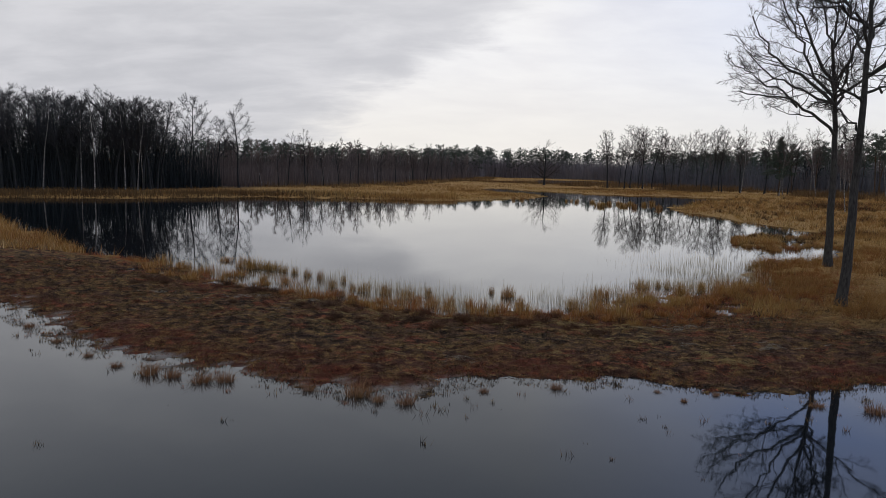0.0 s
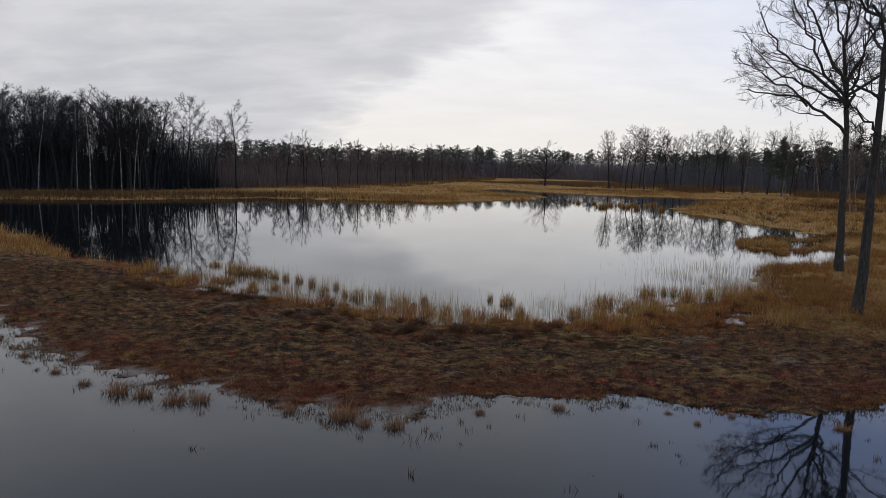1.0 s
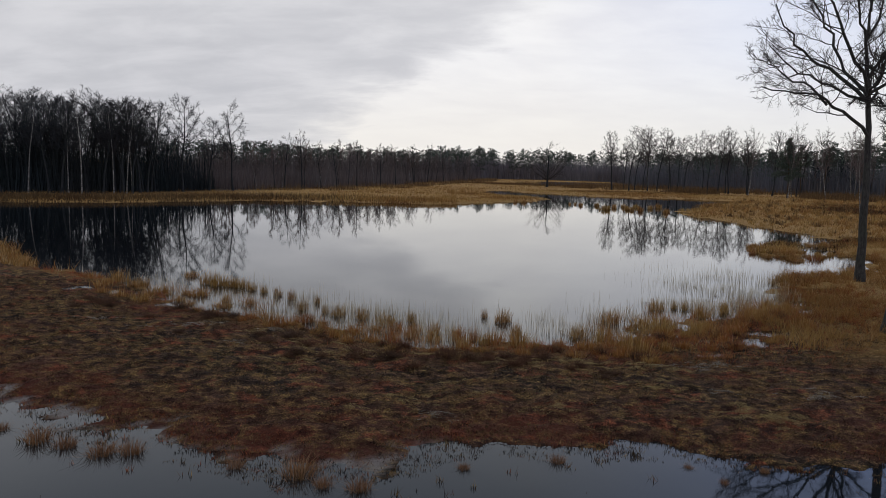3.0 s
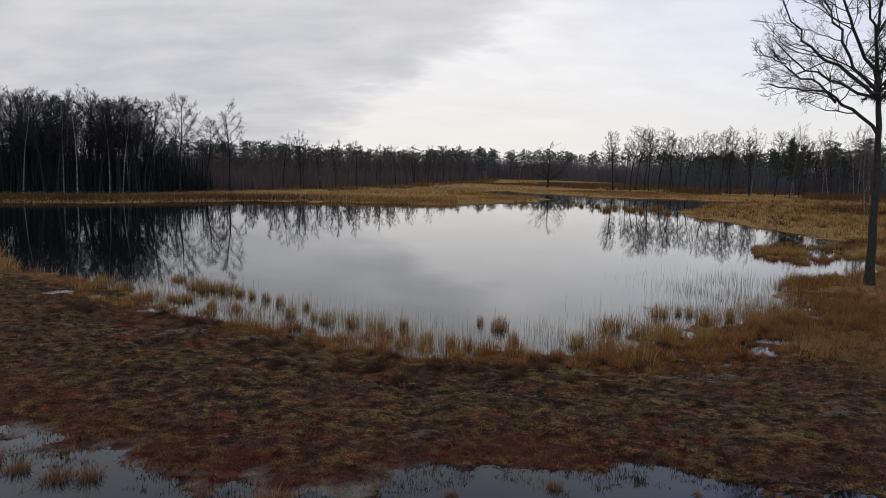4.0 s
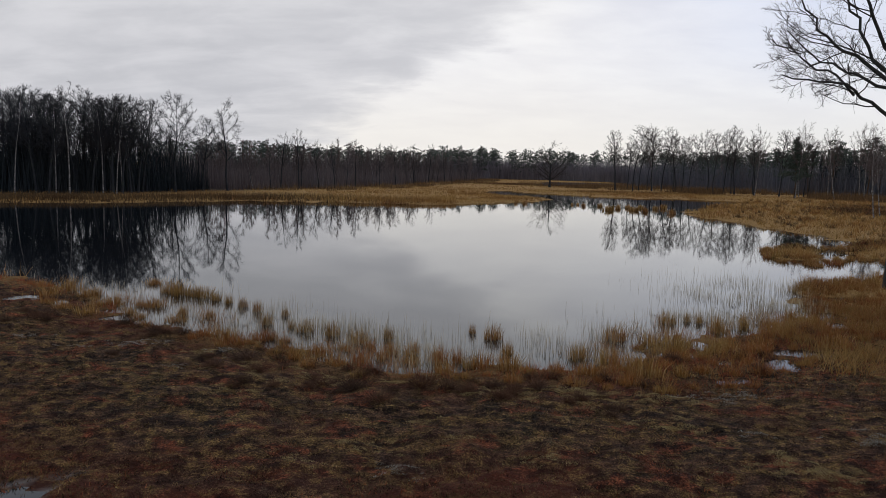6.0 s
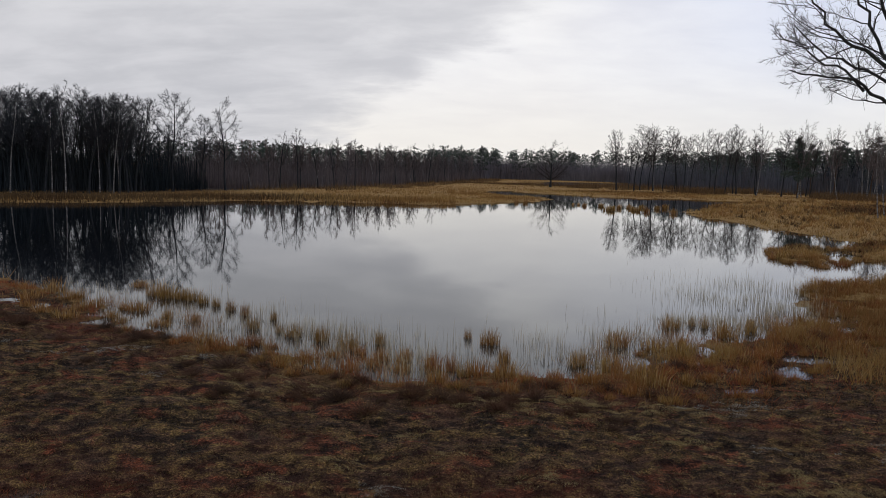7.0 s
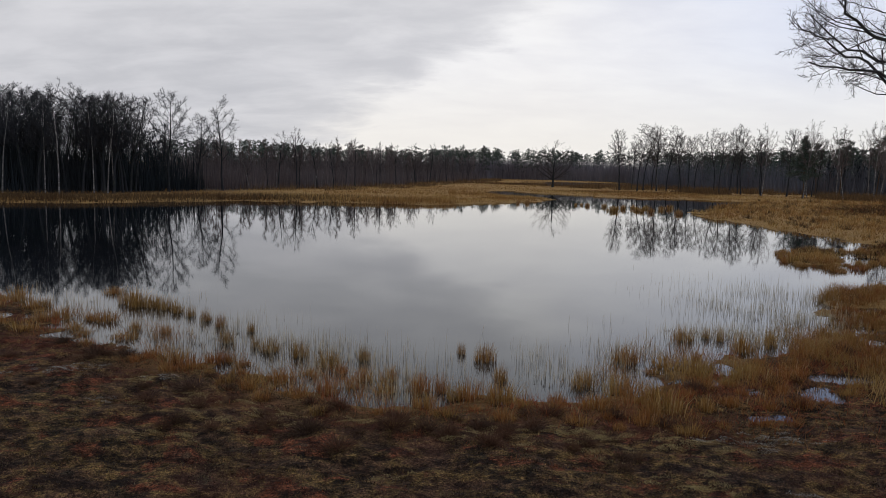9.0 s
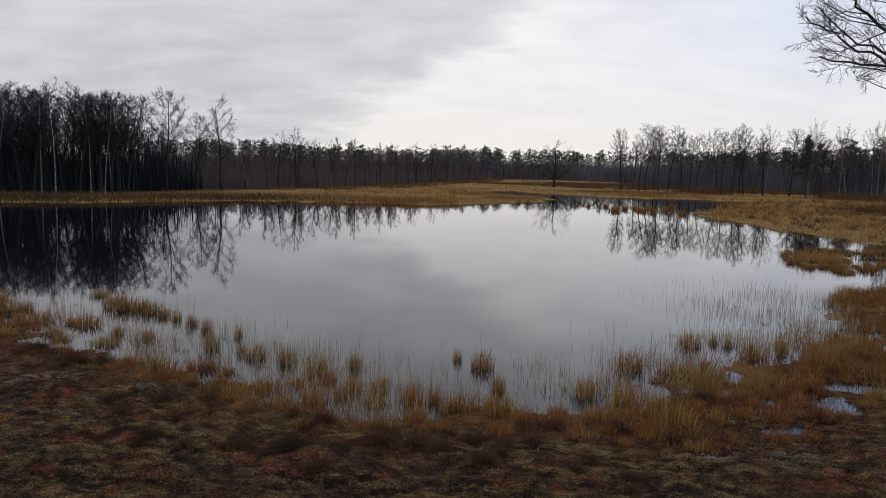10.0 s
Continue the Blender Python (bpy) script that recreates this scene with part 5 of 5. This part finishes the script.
def make_pond_edge():
    """Short shoots that break the line of the pond's rim."""
    rng = np.random.default_rng(19)
    x, y = scatter(rng, 420000, -20, 18, 14, 28)
    near = np.abs(signed(POND, x, y)) < 1.3
    x, y = x[near], y[near]
    z, lake, pond = lie(x, y)
    keep = (z > -0.02) & (z < 0.085) & (rng.uniform(0, 1, len(x)) < np.clip(0.35 + 1.8 * fbm(x, y, 0.5, 271, 3), 0.03, 1))
    x, y, z = x[keep], y[keep], z[keep]
    for mat, share, label in ((M_HEATH, slice(0, None, 2), "short dark heath shoots along the pond's rim"), (M_RUST_MAT, slice(1, None, 4), "short rust-red shoots along the pond's rim")):
        n = len(x[share])
        v, f = blade_arrays(rng, np.stack([x, y, np.maximum(z, 0) - 0.01], -1)[share], rng.uniform(0.02, 0.09, n), rng.uniform(0.010, 0.024, n), 1.3, cells=1)
        stuff("pond_edge_heath", v, f, mat, label, "heath")


def make_dark_patches():
    """Low dark heather on the meadow and beyond the inlet."""
    rng = np.random.default_rng(14)
    vs, fs, off = [], [], 0
    for cx, cy, rx, ry, n, h in ((60, 110, 5, 8, 5000, 0.7), (40, 124, 6, 5, 3000, 0.3), (72, 128, 6, 8, 3000, 0.5), (48, 180, 22, 10, 6000, 0.3), (44, 255, 42, 24, 22000, 0.35), (27, 56, 3.5, 2.5, 5000, 0.35), (33, 61, 4, 3, 5000, 0.35)):
        a, r = rng.uniform(0, 2 * np.pi, n), np.sqrt(rng.uniform(0, 1, n)) * rng.uniform(0.7, 1.15, n)
        x, y = cx + rx * r * np.cos(a), cy + ry * r * np.sin(a)
        z, lake, pond = lie(x, y)
        keep = (z > 0) & (fbm(x, y, 4, 161, 3) > -0.12)
        x, y, z = x[keep], y[keep], z[keep]
        v, f = blade_arrays(rng, np.stack([x, y, z - 0.02], -1), h * rng.uniform(0.4, 1.2, len(x)), rng.uniform(0.04, 0.10, len(x)) * (cy / 110), 0.8, cells=1)
        vs.append(v), fs.append(f[0] + off)
        off += len(v)
    stuff("heather_patches", np.concatenate(vs), np.concatenate(fs), M_HEATH, "dark brown heather patches on the meadow", "heather")


def make_heather_shrubs():
    """Knee-high dark heather bushes behind the sedge."""
    rng = np.random.default_rng(15)
    meshes = []
    for k in range(5):
        n = 900
        a, t = rng.uniform(0, 2 * np.pi, n), np.arccos(rng.uniform(0.05, 1, n))
        way = np.stack([np.cos(a) * np.sin(t), np.sin(a) * np.sin(t), np.cos(t)], -1) + rng.normal(0, 0.2, (n, 3))
        roots = way * (0.05, 0.05, 0.0) * rng.uniform(0.2, 2.2, (n, 1)) + way * rng.uniform(0.0, 0.17, (n, 1))
        side = np.cross(way, rng.normal(0, 1, (n, 3)))
        side /= np.linalg.norm(side, axis=1, keepdims=True) + 1e-9
        w, ln = rng.uniform(0.002, 0.005, (n, 1)), rng.uniform(0.04, 0.13, (n, 1))
        v = np.stack([roots - side * w, roots + side * w, roots + way * ln], 1).reshape(-1, 3)
        meshes.append(raw_mesh("heather_shrub", v, np.arange(n * 3).reshape(-1, 3), M_SHRUB))
    x, y = scatter(rng, 900, -14, 14, 19, 31)
    z, lake, pond = lie(x, y)
    ok = np.flatnonzero((z > 0.05) & (lake > 0.7) & (lake < 3.4) & (pond > 2.0) & (fbm(x, y, 1.4, 201, 2) > 0.02))[:90]
    for j, i in enumerate(ok):
        ob = new("heather_shrub", meshes[j % 5])
        q = rng.uniform(0.6, 1.25)
        ob.matrix_basis = pose(x[i], y[i], z[i] - 0.01, 0, 0, rng.uniform(0, 360)) @ Matrix.Diagonal((q * rng.uniform(0.8, 1.4), q, q * rng.uniform(0.7, 1.1), 1))
        tagged(ob, "dark brown leafless heather bush on the bog", "heather", "heather bushes behind the sedge")


def make_rust_mat():
    """Short rusty bog grass on the wet ground behind the sedge."""
    rng = np.random.default_rng(16)
    x, y = scatter(rng, 300000, -20, 22, 19, 36)
    z, lake, pond = lie(x, y)
    east = np.clip((x - 4) / 6, 0, 1)
    dense = (0.55 + 0.45 * east) * np.exp(-(((lake - 0.45 - 1.2 * east) / (0.55 + 1.3 * east)) ** 2)) * np.clip(0.7 + 1.6 * fbm(x, y, 0.8, 211, 3), 0.08, 1)
    keep = (z > 0.01) & (pond > 1.2) & (rng.uniform(0, 1, len(x)) < dense)
    x, y, z = x[keep], y[keep], z[keep]
    h = rng.uniform(0.05, 0.2, len(x)) * (0.6 + np.clip(fbm(x, y, 0.6, 221, 2) + 0.4, 0, 1))
    v, f = blade_arrays(rng, np.stack([x, y, z - 0.01], -1), h, rng.uniform(0.008, 0.02, len(x)), 1.2, cells=1)
    stuff("rusty_bog_grass", v, f, M_RUST_MAT, "short rust-red bog grass behind the sedge", "grass")


def make_shallow_sprigs():
    """Broken dark stumps and small tufts just above the water in the lake's shallows."""
    rng = np.random.default_rng(27)
    x, y = scatter(rng, 5200, -12, 15, 23.5, 36)
    z, lake, pond = lie(x, y)
    keep = (z < 0) & (lake > -3.6) & (rng.uniform(0, 1, len(x)) < 0.30 * np.exp(-np.maximum(-lake, 0) / 1.6) * np.clip(0.5 + 1.4 * fbm(x, y, 1.6, 281, 2), 0.05, 1))
    x, y = x[keep], y[keep]
    size = rng.uniform(0.03, 0.14, len(x))
    k = np.repeat(np.arange(len(x)), rng.integers(6, 18, len(x)))
    roots = np.stack([x[k], y[k], 0 * x[k] - 0.01], -1) + rng.normal(0, 0.55, (len(k), 3)) * size[k][:, None] * (1.5, 1, 0)
    v, f = blade_arrays(rng, roots, size[k] * rng.uniform(0.4, 1.3, len(k)), rng.uniform(0.006, 0.014, len(k)), 0.9, cells=1)
    stuff("shallow_sprigs", v, f, M_SHRUB, "dark broken sprigs in the lake's shallows", "sprigs")


make_sprigs()
make_shallow_sprigs()
make_pond_edge()
make_rust_mat()
make_heather_shrubs()
make_dark_patches()
make_bracken()
make_heath()
make_fringe()
make_reeds()
make_meadow()
make_meadow_tufts()
make_reed_bed()


# ---------------------------------------------------------------- tussocks, one by one
# x, y, width and height of the clumps that stand in the open water
LAKE_TUSSOCKS = [(-13.4, 33.4, .8, .6), (-10.9, 35.2, .6, .3), (-9.5, 33.5, .75, .64), (-8.9, 33.1, .8, .58), (-8.3, 32.9, .6, .51), (-7.9, 32.7, .6, .51), (-7.3, 32.2, .4, .4), (-6.7, 31.7, .3, .44),
                 (-6.0, 31.1, .33, .43), (-5.3, 30.4, .28, .48), (-4.5, 28.5, .36, .5), (-4.2, 29.8, .2, .34), (-3.6, 28.1, .25, .35), (-3.1, 27.7, .46, .45), (-2.2, 27.3, .44, .5)]
OPEN_TUSSOCKS = [(-1.3, 26.5, .56, .51), (-0.5, 27.1, .29, .43), (2.0, 28.0, .2, .38), (2.6, 27.4, .52, .51), (2.9, 25.7, .3, .46), (4.8, 25.5, .47, .53), (6.3, 27.7, .69, .53), (8.7, 30.4, .62, .5),
                 (9.5, 30.7, .22, .36), (9.8, 30.4, .22, .36), (10.0, 29.2, .69, .59), (11.2, 30.1, .27, .46), (7.3, 27.2, .75, .45), (7.8, 26.8, .75, .48), (8.2, 27.0, .45, .39), (13.4, 31.3, .7, .5)]
RIM_TUSSOCKS = [(-0.9, 25.9, .3, .36), (-0.3, 25.4, .42, .46), (-0.5, 24.9, .36, .34), (0.3, 25.4, .42, .52), (0.3, 24.6, .5, .27), (1.0, 24.7, .6, .63), (1.2, 23.5, .5, .58), (1.8, 24.2, .32, .48),
                (1.5, 24.7, .3, .5), (2.1, 24.2, .65, .61), (2.8, 24.1, .65, .66), (5.5, 24.9, .62, .65), (4.0, 24.1, .45, .34), (6.2, 23.8, .8, .74), (-1.6, 25.7, .55, .2), (-2.2, 25.2, .66, .3),
                (-2.8, 24.8, .52, .3), (-3.4, 26.3, .45, .22), (-4.1, 26.5, .6, .45), (-3.8, 26.6, .3, .36)]
MARSH_TUSSOCKS = [(-11.9, 32.4, .54, .4), (-12.0, 32.0, .53, .38), (-10.8, 30.4, .5, .4), (-10.5, 31.0, .62, .55), (-9.3, 29.5, .5, .34), (-8.7, 28.9, .45, .22), (-10.5, 29.0, .75, .38), (-7.9, 27.5, .4, .25),
                  (-9.0, 30.7, .78, .48), (-9.5, 30.8, .4, .28), (-7.6, 29.7, .33, .33), (-6.6, 29.4, .3, .32), (-7.4, 28.6, .7, .26), (-12.8, 30.8, .6, .4), (-13.4, 32.0, .7, .45), (-11.6, 29.6, .6, .35),
                  (23.9, 51.7, 1.2, .6), (22.0, 51.3, 1.2, .6), (23.9, 48.2, .9, .5), (22.3, 47.6, .8, .5)]
POND_TUSSOCKS = [(-10.4, 18.7, 0.5), (-8.9, 17.4, 0.4), (-7.8, 16.6, 0.55), (-6.8, 16.1, 1.0), (-6.2, 15.9, 0.7), (-5.4, 15.6, 0.85), (-4.9, 15.7, 0.8), (-2.9, 15.2, 0.6), (-1.8, 15.0, 1.0),
                 (-1.3, 14.6, 0.6), (-0.7, 14.5, 0.7), (1.0, 15.4, 0.45), (2.7, 15.8, 0.5), (5.0, 15.7, 0.3), (5.4, 15.1, 0.3), (6.3, 15.6, 0.35), (9.4, 14.7, 0.8), (8.3, 15.0, 0.5), (-12.1, 20.3, 0.5)]
INLET_TUSSOCKS = [(20.9, 111.6, .6, .6), (23.3, 111.4, .8, .6), (22.2, 101.4, 1.2, .7), (22.8, 101.7, .9, .7), (24.8, 106.4, .7, .7), (26.8, 108.7, .9, .6), (25.9, 103.1, .8, .6), (26.2, 101.9, .7, .6),
                  (26.8, 99.8, .8, .7), (28.8, 109.7, .8, .6), (30.4, 107.7, .8, .6), (32.7, 111.5, 1.0, .7), (29.7, 97.7, .9, .7), (11.3, 115.7, .6, .6), (12.8, 116.5, .7, .6), (19.7, 114.2, .4, .4), (20.6, 114.6, .4, .4)]


def tussock_mesh(seed, blades, spread, height, width, mat, open_out=0.26):
    rng = np.random.default_rng(seed)
    a, r = rng.uniform(0, 2 * np.pi, blades), spread * np.sqrt(rng.uniform(0, 1, blades))
    away = np.stack([np.cos(a), np.sin(a), 0 * a], -1)
    roots = away * r[:, None] + (0, 0, -0.06)
    h = height * rng.uniform(0.3, 1.25, blades) * (1.1 - 0.35 * r / spread)
    roots[:, :2] += rng.normal(0, spread * 0.25, (blades, 2))
    away = away + rng.normal(0, 0.5, (blades, 3)) * (1, 1, 0)
    v, f = blade_arrays(rng, roots, h, rng.uniform(0.7, 1.4, blades) * width, 0.08 + open_out * r / spread, 0.4, 2, away)
    return raw_mesh("grass_tussock", v, f, mat)


def make_tussocks():
    rng = np.random.default_rng(10)
    tall = [tussock_mesh(600 + k, 260, 0.32, 0.56, 0.011, M_TUSSOCK) for k in range(5)]
    rusty = [tussock_mesh(660 + k, 210, 0.28, 0.48, 0.014, (M_SEDGE, M_TUSSOCK, M_SEDGE)[k % 3], 0.34) for k in range(6)]
    short = [tussock_mesh(620 + k, 300, 0.20, 0.34, 0.009, M_RUST, 0.9) for k in range(4)]
    far = [tussock_mesh(640 + k, 160, 0.55, 0.9, 0.05, M_TUSSOCK) for k in range(3)]
    # clumps along the rim, kept apart from each other and from those placed one by one
    placed = [q[:2] for q in LAKE_TUSSOCKS + OPEN_TUSSOCKS + RIM_TUSSOCKS + MARSH_TUSSOCKS]
    x, y = scatter(rng, 26000, -17, 32, 22, 72)
    lake, patch = lie(x, y)[1], fbm(x, y, 2.4, 241, 2)
    east = np.clip((x - 4) / 4, 0, 1)
    pool = np.min([np.hypot((x - cx) / rx, (y - cy) / ry) for cx, cy, rx, ry in POOLS], axis=0)
    rim = []
    for i in np.flatnonzero((lake > -0.15 - 0.75 * east) & (lake < 0.5 + 1.9 * east) & (pool > 1.25) & (patch > -0.2) & ((x > 4) | (y < 38)) & ((y < 32) | (lake > -0.1)) & ((x > 3) | (rng.uniform(0, 1, len(x)) < 0.2))):
        if all((x[i] - a) ** 2 + (y[i] - b) ** 2 > 0.42 for a, b in rim + placed) and len(rim) < 300:
            rim.append((x[i], y[i]))
    back = []
    for i in np.flatnonzero((lake > 0.4) & (lake < 1.3 + 1.9 * east) & (y < 36) & (x > -6) & (pool > 1.2)):
        if all((x[i] - a) ** 2 + (y[i] - b) ** 2 > 0.4 for a, b in back) and len(back) < 120:
            back.append((x[i], y[i]))
    for spots, meshes, label, group, sizes in (
            (back, rusty[::3], "low rust-brown sedge clump on the wet ground", "sedge clumps behind the rim", (0.35, 0.7)),
            (rim, rusty, "rusty golden sedge clump at the water's edge", "sedge clumps along the lake's rim", (0.45, 0.9)),
            (LAKE_TUSSOCKS + OPEN_TUSSOCKS, tall, "ochre sedge tussock standing in the shallows", "tussocks along the lake's rim", None),
            (RIM_TUSSOCKS, rusty, "rust-brown sedge tussock on the lake's rim", "rusty tussocks along the rim", None),
            (MARSH_TUSSOCKS, tall[::2] + rusty[:2], "dry yellow tussock in the marshy corner", "tussocks in the marsh", None),
            (POND_TUSSOCKS, short, "brown grass tussock at the pond's edge", "tussocks along the pond", None),
            (INLET_TUSSOCKS, far, "round dry tussock standing in the inlet", "tussocks in the inlet", None)):
        for k, spot in enumerate(spots):
            x, y = spot[:2]
            if len(spot) == 4:  # width and height over those of the model clump
                base = 1.5 if meshes is far else 0.8
                wide, high = 1.2 * spot[2] / base, 1.15 * spot[3] / (0.9 if meshes is far else 0.58)
                deep = max(wide, 0.6 * high)
            else:
                deep = high = spot[2] if sizes is None else rng.uniform(*sizes)
                wide, high = deep * (rng.uniform(0.8, 1.7) if sizes else rng.uniform(0.9, 1.25)), high * rng.uniform(0.8, 1.2)
            ob = new("grass_tussock", meshes[k % len(meshes)])
            ob.matrix_basis = pose(x, y, max(height_at(x, y), 0.0)) @ Matrix.Diagonal((wide, deep, high, 1)) @ pose(0, 0, 0, 0, 0, rng.uniform(0, 360))
            tagged(ob, label, "grass tussock", group)


make_tussocks()
